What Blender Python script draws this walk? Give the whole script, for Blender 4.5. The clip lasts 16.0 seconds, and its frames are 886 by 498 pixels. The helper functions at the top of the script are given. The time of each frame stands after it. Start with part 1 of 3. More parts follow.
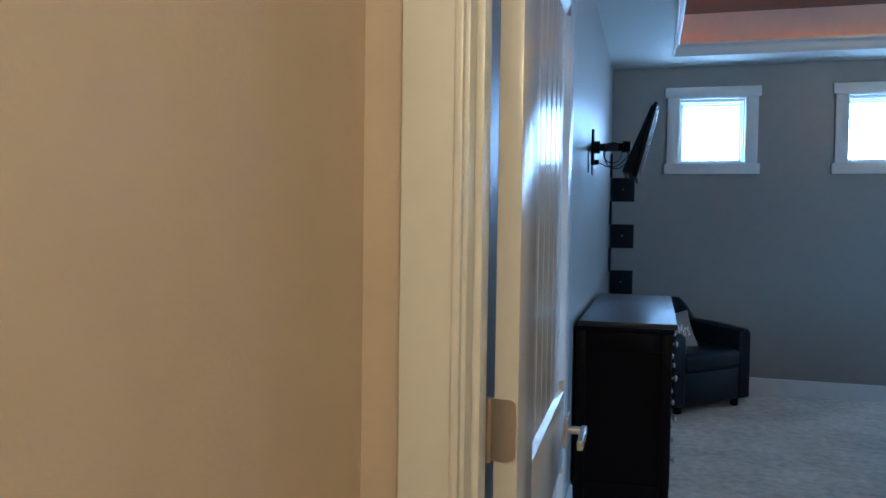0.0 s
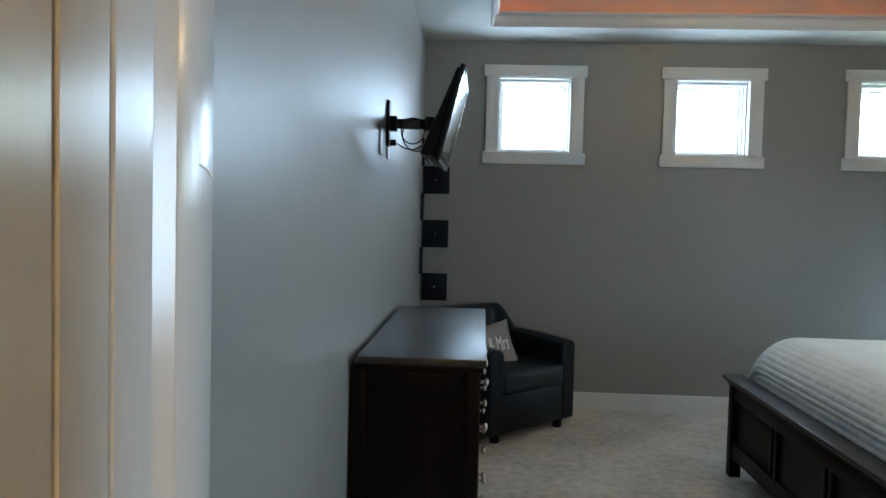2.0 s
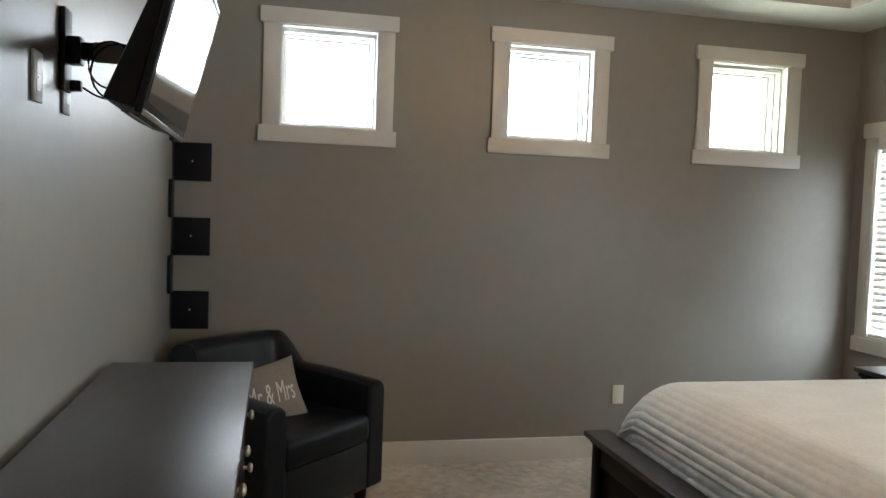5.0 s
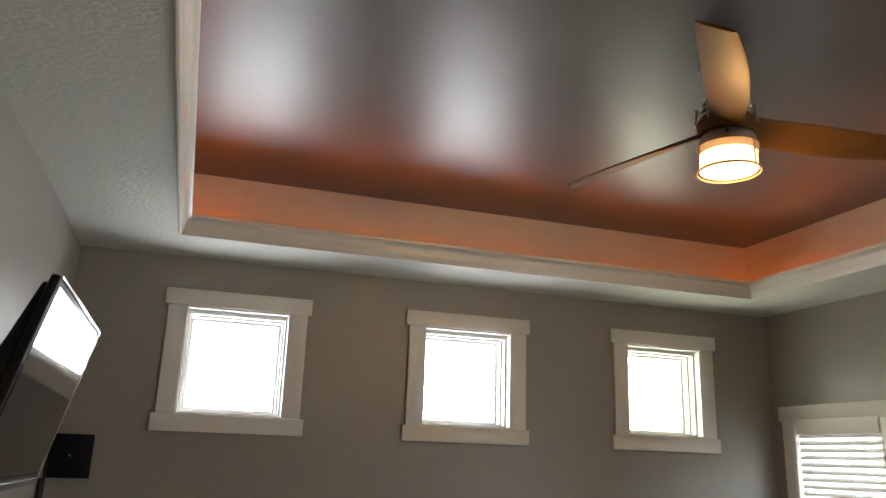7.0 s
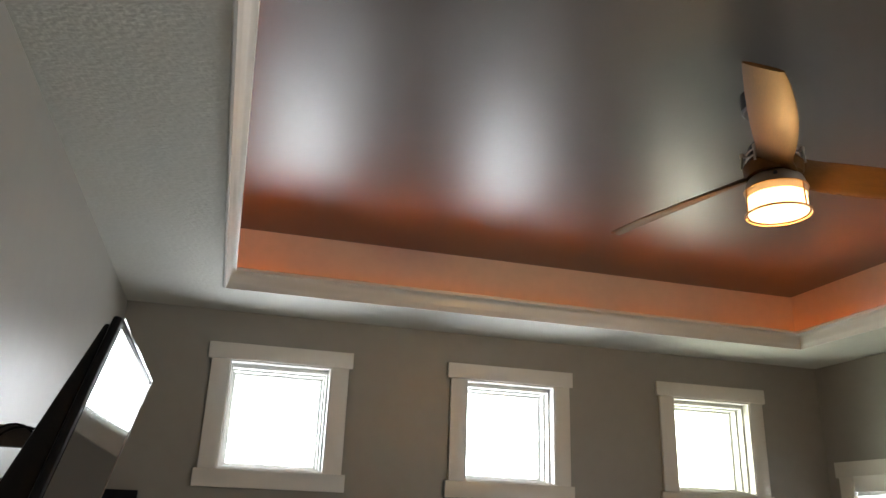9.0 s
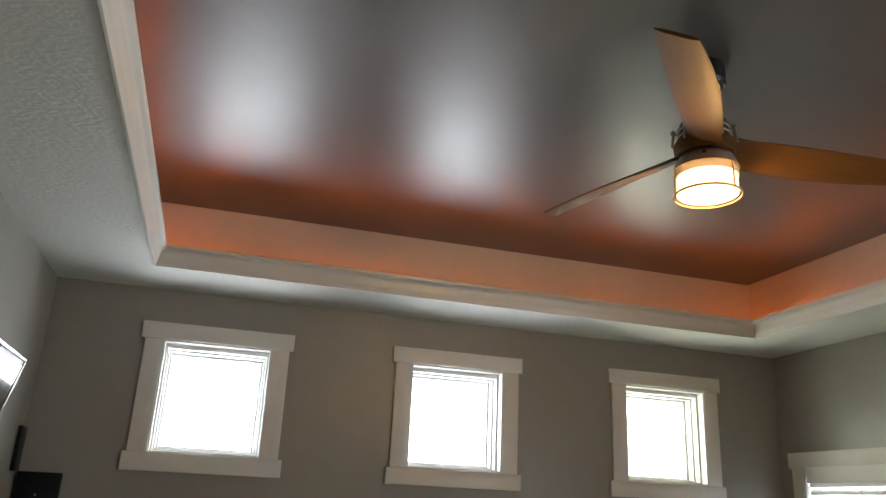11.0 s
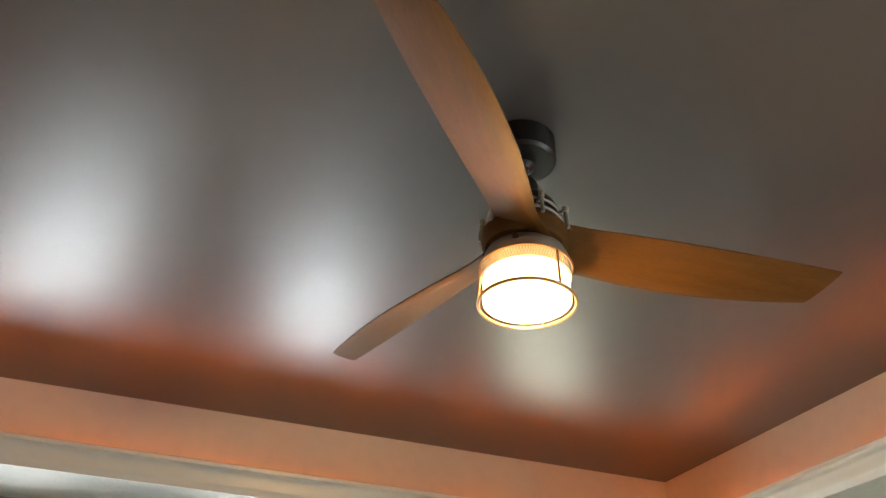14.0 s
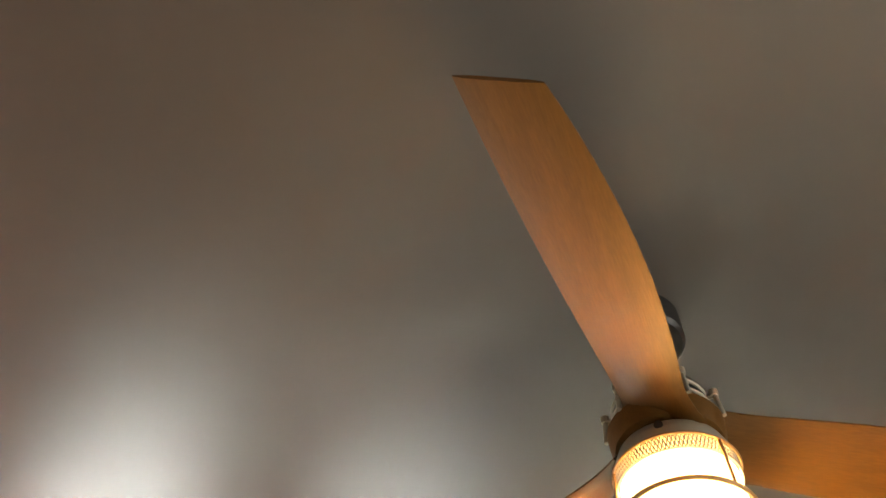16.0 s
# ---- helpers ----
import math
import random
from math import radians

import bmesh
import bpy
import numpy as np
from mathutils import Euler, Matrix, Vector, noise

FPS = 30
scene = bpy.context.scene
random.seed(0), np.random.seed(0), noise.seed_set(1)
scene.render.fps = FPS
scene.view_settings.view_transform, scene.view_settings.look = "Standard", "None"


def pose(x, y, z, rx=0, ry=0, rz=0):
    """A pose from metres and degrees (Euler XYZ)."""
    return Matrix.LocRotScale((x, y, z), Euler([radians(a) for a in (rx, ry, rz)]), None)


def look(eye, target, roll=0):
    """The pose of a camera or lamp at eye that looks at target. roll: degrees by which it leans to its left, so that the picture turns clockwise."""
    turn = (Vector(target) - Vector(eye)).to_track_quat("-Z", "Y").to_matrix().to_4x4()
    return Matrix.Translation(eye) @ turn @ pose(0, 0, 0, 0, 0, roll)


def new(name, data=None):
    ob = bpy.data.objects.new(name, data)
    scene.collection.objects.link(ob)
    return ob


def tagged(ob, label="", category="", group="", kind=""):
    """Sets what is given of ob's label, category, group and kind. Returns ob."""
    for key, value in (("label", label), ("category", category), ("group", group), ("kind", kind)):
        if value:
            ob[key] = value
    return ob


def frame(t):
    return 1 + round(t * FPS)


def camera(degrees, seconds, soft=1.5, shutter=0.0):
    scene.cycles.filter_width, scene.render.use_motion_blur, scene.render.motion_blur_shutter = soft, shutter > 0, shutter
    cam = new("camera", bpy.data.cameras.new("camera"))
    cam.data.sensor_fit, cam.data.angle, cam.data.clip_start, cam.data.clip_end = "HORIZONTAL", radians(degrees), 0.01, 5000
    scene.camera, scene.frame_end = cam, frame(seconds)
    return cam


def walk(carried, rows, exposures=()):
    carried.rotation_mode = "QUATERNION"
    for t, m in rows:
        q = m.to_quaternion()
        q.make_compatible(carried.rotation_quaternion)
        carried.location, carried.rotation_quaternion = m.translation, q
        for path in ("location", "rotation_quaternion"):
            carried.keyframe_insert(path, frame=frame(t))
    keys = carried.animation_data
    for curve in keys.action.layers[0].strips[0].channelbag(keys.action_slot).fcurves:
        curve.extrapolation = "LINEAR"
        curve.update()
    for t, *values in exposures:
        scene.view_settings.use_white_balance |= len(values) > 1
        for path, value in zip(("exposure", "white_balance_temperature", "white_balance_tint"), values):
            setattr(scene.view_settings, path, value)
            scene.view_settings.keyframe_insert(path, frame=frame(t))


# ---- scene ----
cam = camera(60.3, 16.0)
PATH = [
    (0, (0.361, 0.435, 1.414), (-0.168, 2.363, 1.339), 0.8),
    (0.5, (0.405, 0.681, 1.415), (0.133, 2.66, 1.333), 0.9),
    (1, (0.457, 0.991, 1.399), (0.288, 2.983, 1.336), 1.3),
    (1.5, (0.439, 1.242, 1.425), (0.285, 3.235, 1.345), 1.3),
    (2, (0.456, 1.512, 1.443), (0.355, 3.508, 1.353), 1.4),
    (2.5, (0.49, 1.814, 1.432), (0.449, 3.811, 1.345), 1.4),
    (3, (0.486, 2.11, 1.442), (0.471, 4.108, 1.338), 1.7),
    (5.5, (0.551, 3.025, 1.515), (1.111, 4.943, 1.43), 1.8),
    (6, (0.551, 3.073, 1.655), (1.193, 4.968, 1.634), 1.6),
    (6.5, (0.604, 3.059, 1.728), (1.236, 4.946, 1.928), 1.9),
    (7, (0.615, 3.08, 1.749), (1.203, 4.917, 2.278), 2.0),
    (7.5, (0.581, 3.102, 1.742), (1.133, 4.901, 2.418), 2.3),
    (8, (0.551, 3.120, 1.728), (1.087, 4.922, 2.412), 2.2),
    (10.5, (0.744, 3.078, 1.71), (1.182, 4.921, 2.352), 2.6),
    (11, (0.836, 3.16, 1.748), (1.356, 4.984, 2.382), 2.8),
    (11.5, (0.962, 3.257, 1.734), (1.603, 5.041, 2.371), 2.4),
    (12, (1.186, 3.279, 1.763), (1.868, 5.045, 2.405), 2.1),
    (12.5, (1.336, 3.378, 1.758), (2.005, 5.12, 2.478), 2.4),
    (13, (1.409, 3.551, 1.797), (2.046, 5.241, 2.656), 2.6),
    (13.5, (1.476, 3.663, 1.825), (2.08, 5.316, 2.775), 2.7),
    (14, (1.58, 3.783, 1.883), (2.112, 5.341, 3.018), 2.1),
    (14.5, (1.66, 3.889, 1.916), (2.06, 5.325, 3.25), 2.3),
    (15, (1.64, 4.009, 1.953), (1.95, 5.354, 3.399), 2.9),
    (15.5, (1.611, 4.107, 1.975), (1.852, 5.306, 3.558), 3.9),
    (16, (1.619, 4.137, 1.978), (1.843, 5.257, 3.62), 3.5),
]
EXPOSURES = [
    (0.0, 0.05, 3800, 0), (0.5, 0.02, 3800, -2), (1.0, 0.12, 4150, -5), (1.5, 0.22, 4550, -5), (2.0, 0.29, 4950, -2),
    (3.0, 0.5, 5750, 5), (5.5, 0.5, 6150, 6), (6.2, 0.36, 6150, 7), (7.0, 0.08, 6550, 9), (10.5, 0.09, 6300, 8), (12.5, 0.2, 6150, 7),
    (14.5, 0.84, 6650, 5), (16.0, 1.25, 7200, 5),
]
walk(cam, [(t, look(eye, target, roll)) for t, eye, target, roll in PATH], EXPOSURES)

# ---- plan, in metres ----
WX, EX = 0.0, 4.25            # west and east wall faces
NY, SY = 7.25, 2.30           # north and south wall faces
H = 2.74                      # soffit height
TX0, TX1, TY0, TY1 = 0.48, 3.756, 3.14, 6.78   # tray opening
IX0, IX1, IY0, IY1 = 0.40, 3.835, 3.06, 6.905   # wall of the raised part
TZ = 3.09                     # raised ceiling
WT = 0.16
NT = 0.25                     # thickness of the north wall
FAN = (2.163, 4.962)
WINDOWS = (0.822, 2.125, 3.44)

# ---- light ----
world = bpy.data.worlds.new("sky")
scene.world = world
world.use_nodes = True
wn = world.node_tree.nodes
sky = wn.new("ShaderNodeTexSky")
sky.sky_type = "NISHITA"
sky.sun_disc = False
sky.sun_elevation, sky.sun_rotation = radians(40), radians(200)
sky.air_density, sky.dust_density = 1.0, 4.0
world.node_tree.links.new(sky.outputs[0], wn["Background"].inputs[0])
wn["Background"].inputs[1].default_value = 0.15


def lamp(name, kind, m, energy, color, **more):
    d = bpy.data.lights.new(name, kind)
    d.energy, d.color = energy, color
    if "size" in more:
        d.shape, d.size, d.size_y = "RECTANGLE", more["size"], more["size_y"]
    if "angle" in more:
        d.angle = more["angle"]
    if "radius" in more:
        d.shadow_soft_size = more["radius"]
    ob = new(name, d)
    ob.matrix_world = m
    return ob


lamp("sun", "SUN", pose(0, 0, 9, 50, 0, -20), 1.0, (1, 0.96, 0.9), angle=radians(12))
DAY = (0.93, 0.97, 1.0)
for cx, watts, tint in zip(WINDOWS, (72, 76, 56), (DAY, DAY, (0.97, 1.0, 0.80))):
    lamp("window_daylight", "AREA", look((cx, NY + 0.42, 2.02), (cx, NY - 0.58, 1.94)), watts, tint, size=1.0, size_y=1.5)
lamp("side_window_daylight", "AREA", look((EX + 0.14, 6.73, 1.4), (EX - 1, 6.73, 1.4)), 43, DAY, size=0.64, size_y=1.2)
# added fill from an unseen, assumed east opening, brightens west wall and carpet
lamp("unseen_east_fill", "AREA", look((EX + 0.14, 3.2, 1.4), (EX - 1, 3.2, 1.3)), 49, DAY, size=0.6, size_y=1.2)
lamp("hall_lamp_light", "POINT", pose(0.75, -0.3, 2.45), 68, (1.0, 0.565, 0.205), radius=0.12)
lamp("fan_bulb", "POINT", pose(FAN[0], FAN[1], 2.68), 23, (1.0, 0.56, 0.20), radius=0.05)


# ---- materials ----
def material(name, color, rough=0.6, metal=0.0, grain=(), bump=0.0, bump_scale=200.0, var=0.0, var_scale=3.0, spec=0.5, emit=None, coat=0.0, stretch=None, second=None, relief=0.004):
    """Principled surface with colour variation at two scales and fine relief."""
    m = bpy.data.materials.new(name)
    m.use_nodes = True
    n, l = m.node_tree.nodes, m.node_tree.links
    b = n["Principled BSDF"]
    b.inputs["Base Color"].default_value = (*color, 1)
    b.inputs["Roughness"].default_value = rough
    b.inputs["Metallic"].default_value = metal
    b.inputs["Specular IOR Level"].default_value = spec
    b.inputs["Coat Weight"].default_value = coat
    if emit:
        b.inputs["Emission Color"].default_value = (*emit[0], 1)
        b.inputs["Emission Strength"].default_value = emit[1]
    co = n.new("ShaderNodeTexCoord").outputs["Object"]
    if stretch:
        mp = n.new("ShaderNodeMapping")
        mp.inputs["Scale"].default_value = stretch
        l.new(co, mp.inputs[0])
        co = mp.outputs[0]
    if var:
        big, small = n.new("ShaderNodeTexNoise"), n.new("ShaderNodeTexNoise")
        big.inputs["Scale"].default_value, small.inputs["Scale"].default_value = var_scale, var_scale * 9
        big.inputs["Detail"].default_value = small.inputs["Detail"].default_value = 5
        l.new(co, big.inputs[0])
        l.new(co, small.inputs[0])
        add = n.new("ShaderNodeMath")
        add.operation = "MULTIPLY_ADD"
        add.inputs[1].default_value = 0.5
        half = n.new("ShaderNodeMath")
        half.operation = "MULTIPLY"
        half.inputs[1].default_value = 0.5
        l.new(big.outputs[0], half.inputs[0])
        l.new(small.outputs[0], add.inputs[0])
        l.new(half.outputs[0], add.inputs[2])
        ramp = n.new("ShaderNodeValToRGB")
        ramp.color_ramp.elements[0].position, ramp.color_ramp.elements[1].position = 0.35, 0.65
        dark = second or tuple(c * (1 - var) for c in color)
        ramp.color_ramp.elements[0].color = (*dark, 1)
        ramp.color_ramp.elements[1].color = (*[min(1, c * (1 + var * 0.5)) for c in color], 1)
        l.new(add.outputs[0], ramp.inputs[0])
        l.new(ramp.outputs[0], b.inputs["Base Color"])
        mr = n.new("ShaderNodeMapRange")
        mr.inputs[3].default_value, mr.inputs[4].default_value = max(0.02, rough - 0.05), min(1, rough + 0.06)
        l.new(big.outputs[0], mr.inputs[0])
        l.new(mr.outputs[0], b.inputs["Roughness"])
    if bump:
        t = n.new("ShaderNodeTexNoise")
        t.inputs["Scale"].default_value, t.inputs["Detail"].default_value = bump_scale, 4
        l.new(co, t.inputs[0])
        bp = n.new("ShaderNodeBump")
        bp.inputs["Strength"].default_value, bp.inputs["Distance"].default_value = bump, relief
        l.new(t.outputs[0], bp.inputs["Height"])
        l.new(bp.outputs[0], b.inputs["Normal"])
    return m


M_WALL = material("greige_wall_paint", (0.258, 0.252, 0.234), 0.38, bump=0.07, bump_scale=190, var=0.05, var_scale=1.5)
M_HALL = material("tan_hall_paint", (0.52, 0.44, 0.33), 0.6, bump=0.12, bump_scale=160, var=0.05, var_scale=1.5)
M_SOFFIT = material("white_textured_ceiling", (0.56, 0.56, 0.52), 0.8, bump=0.55, bump_scale=62, relief=0.007, stretch=(0.75, 1.3, 1), var=0.04, var_scale=2)
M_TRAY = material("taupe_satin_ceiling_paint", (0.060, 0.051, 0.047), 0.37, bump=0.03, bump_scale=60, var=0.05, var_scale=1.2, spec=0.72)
M_COVE = material("pale_cove_paint", (0.62, 0.52, 0.44), 0.6, bump=0.1, bump_scale=120, var=0.06, var_scale=2)
M_TRIM = material("white_trim_paint", (0.64, 0.63, 0.60), 0.3, bump=0.03, bump_scale=60, var=0.03, var_scale=3)
M_DOOR = material("white_door_paint", (0.60, 0.59, 0.565), 0.2, bump=0.04, bump_scale=40, var=0.04, var_scale=3, stretch=(6, 6, 0.6))
M_VINYL = material("white_window_vinyl", (0.66, 0.66, 0.64), 0.35, var=0.02)
M_CARPET = material("grey_beige_carpet", (0.58, 0.535, 0.46), 0.95, bump=0.5, bump_scale=300, var=0.34, var_scale=2.0, spec=0.1)
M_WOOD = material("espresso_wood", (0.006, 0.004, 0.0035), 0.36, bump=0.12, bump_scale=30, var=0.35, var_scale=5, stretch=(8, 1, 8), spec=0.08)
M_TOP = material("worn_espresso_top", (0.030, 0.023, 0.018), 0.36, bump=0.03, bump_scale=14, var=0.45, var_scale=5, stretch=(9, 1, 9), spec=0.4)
M_LEATHER = material("black_leather", (0.004, 0.0065, 0.011), 0.38, spec=0.27, bump=0.35, bump_scale=120, var=0.2, var_scale=6)
M_PILLOW = material("taupe_pillow_linen", (0.27, 0.235, 0.215), 0.9, bump=0.6, bump_scale=500, var=0.12, var_scale=9)
M_LETTER = material("white_embroidery", (0.75, 0.73, 0.7), 0.8)
M_BLACK = material("black_plastic", (0.006, 0.006, 0.007), 0.38, spec=0.25, bump=0.1, bump_scale=300)
M_SLEEVE = material("grey_arm_sleeve", (0.11, 0.10, 0.095), 0.5, var=0.15, var_scale=20)
M_SCREEN = material("glossy_dark_screen", (0.012, 0.012, 0.014), 0.06, spec=0.9)
M_CHROME = material("silver_bezel", (0.6, 0.6, 0.62), 0.2, metal=1.0)
M_NICKEL = material("satin_nickel", (0.62, 0.58, 0.52), 0.28, metal=1.0, var=0.06)
M_BRONZE = material("dark_bronze", (0.012, 0.010, 0.009), 0.42, metal=0.35, var=0.2)
M_GOLD = material("aged_brass", (0.48, 0.29, 0.14), 0.4, metal=0.9, var=0.15)
M_PEWTER = material("brushed_pewter", (0.42, 0.37, 0.30), 0.5, metal=0.65, var=0.15)
M_BLADE = material("walnut_blade", (0.092, 0.041, 0.009), 0.48, spec=0.1, bump=0.12, bump_scale=40, var=0.22, var_scale=5, stretch=(1.0, 9, 9))
M_QUILT = material("grey_white_quilt", (0.72, 0.73, 0.72), 0.9, bump=0.5, bump_scale=220, var=0.10, var_scale=8)
M_SHADE = material("white_linen_shade", (0.74, 0.71, 0.73), 0.85, bump=0.3, bump_scale=500, var=0.04)
M_WAX = material("white_candle_wax", (0.8, 0.78, 0.72), 0.5, var=0.04)
M_BOWL = material("turned_wood_bowl", (0.2, 0.12, 0.08), 0.5, var=0.3, var_scale=12)
M_SLAT = material("white_blind_slat", (0.78, 0.78, 0.76), 0.45, bump=0.05, bump_scale=60, var=0.03)
M_PLATE = material("white_plastic_plate", (0.75, 0.74, 0.7), 0.35)
M_ROPE = material("amber_rope_light", (1.0, 0.5, 0.2), 0.5, emit=((1.0, 0.20, 0.025), 9))
rn, rl = M_ROPE.node_tree.nodes, M_ROPE.node_tree.links
rw, rr_ = rn.new("ShaderNodeTexNoise"), rn.new("ShaderNodeMapRange")
rw.inputs["Scale"].default_value, rw.inputs["Detail"].default_value = 2.6, 1
rr_.inputs[1].default_value, rr_.inputs[2].default_value, rr_.inputs[3].default_value, rr_.inputs[4].default_value = 0.48, 0.72, 6.5, 18.0
rl.new(rn.new("ShaderNodeTexCoord").outputs["Object"], rw.inputs[0])
rl.new(rw.outputs[0], rr_.inputs[0])
rl.new(rr_.outputs[0], rn["Principled BSDF"].inputs["Emission Strength"])
M_GLOW = material("lit_frosted_glass", (1, 0.9, 0.75), 0.5, emit=((1.0, 0.60, 0.25), 4))
M_PANEL = material("black_shelf_lacquer", (0.006, 0.007, 0.011), 0.4, spec=0.2, var=0.2, bump=0.1, bump_scale=80)
M_BARK = material("pale_grey_bark", (0.34, 0.27, 0.2), 0.9, bump=0.8, bump_scale=30, var=0.3, var_scale=6)
M_GROUND = material("winter_grass", (0.16, 0.14, 0.07), 0.95, bump=0.8, bump_scale=20, var=0.35, var_scale=1.2)
M_SIDING = material("exterior_siding", (0.5, 0.48, 0.44), 0.7, var=0.06)

M_GLASS = bpy.data.materials.new("clear_pane")
M_GLASS.use_nodes = True
gn = M_GLASS.node_tree.nodes
gb = gn["Principled BSDF"]
gb.inputs["Base Color"].default_value = (1, 1, 1, 1)
gb.inputs["Roughness"].default_value = 0.0
gb.inputs["IOR"].default_value = 1.45
gb.inputs["Transmission Weight"].default_value = 1.0


# ---- mesh helpers ----
def bm_box(x0, x1, y0, y1, z0, z1, bevel=0.0, seg=2, bm=None):
    out = bmesh.new()
    bmesh.ops.create_cube(out, size=1)
    for v in out.verts:
        v.co = Vector(((x0 + x1) / 2 + v.co.x * (x1 - x0), (y0 + y1) / 2 + v.co.y * (y1 - y0), (z0 + z1) / 2 + v.co.z * (z1 - z0)))
    if bevel:
        bmesh.ops.bevel(out, geom=out.edges[:], offset=bevel, segments=seg, affect="EDGES", profile=0.5)
    if bm is None:
        return out
    return merge(bm, out)


def merge(bm, other):
    me = bpy.data.meshes.new("tmp")
    other.to_mesh(me)
    other.free()
    bm.from_mesh(me)
    bpy.data.meshes.remove(me)
    return bm


def bm_lathe(profile, steps=40, center=(0, 0, 0), cap=True):
    """Turns (radius, height) pairs about the z axis."""
    bm = bmesh.new()
    rings = []
    for r, z in profile:
        rings.append([bm.verts.new((center[0] + r * math.cos(2 * math.pi * k / steps), center[1] + r * math.sin(2 * math.pi * k / steps), center[2] + z)) for k in range(steps)])
    for a, b in zip(rings, rings[1:]):
        for k in range(steps):
            bm.faces.new((a[k], a[(k + 1) % steps], b[(k + 1) % steps], b[k]))
    if cap:
        bm.faces.new(rings[0][::-1])
        bm.faces.new(rings[-1])
    bmesh.ops.recalc_face_normals(bm, faces=bm.faces[:])
    return bm


def bm_sweep(points, section, closed=False):
    """Sweeps a closed 2D section (offset across, up) along a level path, mitred at the corners."""
    bm = bmesh.new()
    n = len(points)
    rings = []
    for i, p in enumerate(points):
        p = Vector(p)
        a = Vector(points[i - 1]) if (closed or i > 0) else None
        b = Vector(points[(i + 1) % n]) if (closed or i < n - 1) else None
        d1 = (p - a).normalized() if a is not None else (b - p).normalized()
        d2 = (b - p).normalized() if b is not None else d1
        n1, n2 = Vector((-d1.y, d1.x, 0)), Vector((-d2.y, d2.x, 0))
        m = (n1 + n2).normalized()
        m /= max(0.3, m.dot(n1))
        rings.append([bm.verts.new(p + m * u + Vector((0, 0, w))) for u, w in section])
    k = len(section)
    for i in range(n if closed else n - 1):
        a, b = rings[i], rings[(i + 1) % n]
        for j in range(k):
            bm.faces.new((a[j], a[(j + 1) % k], b[(j + 1) % k], b[j]))
    if not closed:
        bm.faces.new(rings[0])
        bm.faces.new(rings[-1])
    bmesh.ops.recalc_face_normals(bm, faces=bm.faces[:])
    return bm


def bm_tube(points, r, steps=8):
    bm = bmesh.new()
    rings = []
    n = len(points)
    for i, p in enumerate(points):
        d = (Vector(points[min(i + 1, n - 1)]) - Vector(points[max(i - 1, 0)])).normalized()
        q = d.to_track_quat("Z", "Y")
        rr = r[i] if isinstance(r, (list, tuple)) else r
        rings.append([bm.verts.new(Vector(p) + q @ Vector((rr * math.cos(2 * math.pi * k / steps), rr * math.sin(2 * math.pi * k / steps), 0))) for k in range(steps)])
    for a, b in zip(rings, rings[1:]):
        for k in range(steps):
            bm.faces.new((a[k], a[(k + 1) % steps], b[(k + 1) % steps], b[k]))
    bm.faces.new(rings[0][::-1])
    bm.faces.new(rings[-1])
    bmesh.ops.recalc_face_normals(bm, faces=bm.faces[:])
    return bm


def mesh(name, bm, mat, smooth=False):
    me = bpy.data.meshes.new(name)
    bm.to_mesh(me)
    bm.free()
    me.materials.append(mat)
    if smooth:
        me.polygons.foreach_set("use_smooth", [max(abs(c) for c in p.normal) < 0.9999 for p in me.polygons])
        me.set_sharp_from_angle(angle=radians(38))
    return new(name, me)


def part(name, bm, mat, parent, label="", smooth=True):
    ob = mesh(name, bm, mat, smooth)
    ob.parent = parent
    if label:
        ob["label"] = label
    return ob


def thing(name, m, label, category, group="", kind=""):
    ob = new(name)
    ob.matrix_world = m
    return tagged(ob, label, category, group, kind)


def structure(name, bm, mat, label, category, smooth=False):
    return tagged(mesh(name, bm, mat, smooth), label, category, kind="structure")


def wall_x(y0, y1, x0, x1, z0, z1, holes):
    """A wall along x between y0 and y1, with holes (x0, x1, z0, z1) in it, in order along x."""
    bm = bmesh.new()
    at = x0
    for a, b, c, d in holes:
        bm_box(at, a, y0, y1, z0, z1, bm=bm)
        bm_box(a, b, y0, y1, z0, c, bm=bm)
        bm_box(a, b, y0, y1, d, z1, bm=bm)
        at = b
    bm_box(at, x1, y0, y1, z0, z1, bm=bm)
    return bm


def turned(bm):
    """Swaps x and y."""
    for v in bm.verts:
        v.co.x, v.co.y = v.co.y, v.co.x
    bmesh.ops.reverse_faces(bm, faces=bm.faces[:])
    return bm


# ---- structure ----
structure("floor", bm_box(-0.16, 1.9, -2.2, 1.485, -0.12, 0.0, bm=bm_box(-0.16, EX + WT, 1.485, NY + WT, -0.12, 0.0)), M_CARPET, "mottled grey-beige cut pile carpet floor", "floor")
OW, OH, OZ = 0.545, 0.56, 1.92
holes = [(c - OW / 2, c + OW / 2, OZ, OZ + OH) for c in WINDOWS]
structure("wall_north", wall_x(NY, NY + NT, WX - WT, EX + WT, 0, TZ + 0.1, holes), M_WALL, "greige painted wall with three small high windows", "wall")
structure("wall_west", bm_box(WX - WT, WX, 1.485, NY, 0, TZ + 0.1), M_WALL, "greige painted wall with soft window sheen", "wall")
EW = (6.40, 7.065, 0.77, 2.05)
# the opening at y 2.87 to 3.53 is assumed, cut for the fill lamp
structure("wall_east", turned(wall_x(EX, EX + WT, SY - WT, NY, 0, TZ + 0.1, [(2.87, 3.53, 0.77, 2.05), EW])), M_WALL, "greige painted wall with a blind-covered window", "wall")
structure("wall_south", bm_box(0.95, EX, SY - WT, SY, 0, TZ + 0.1), M_WALL, "plain greige painted bedroom wall", "wall")
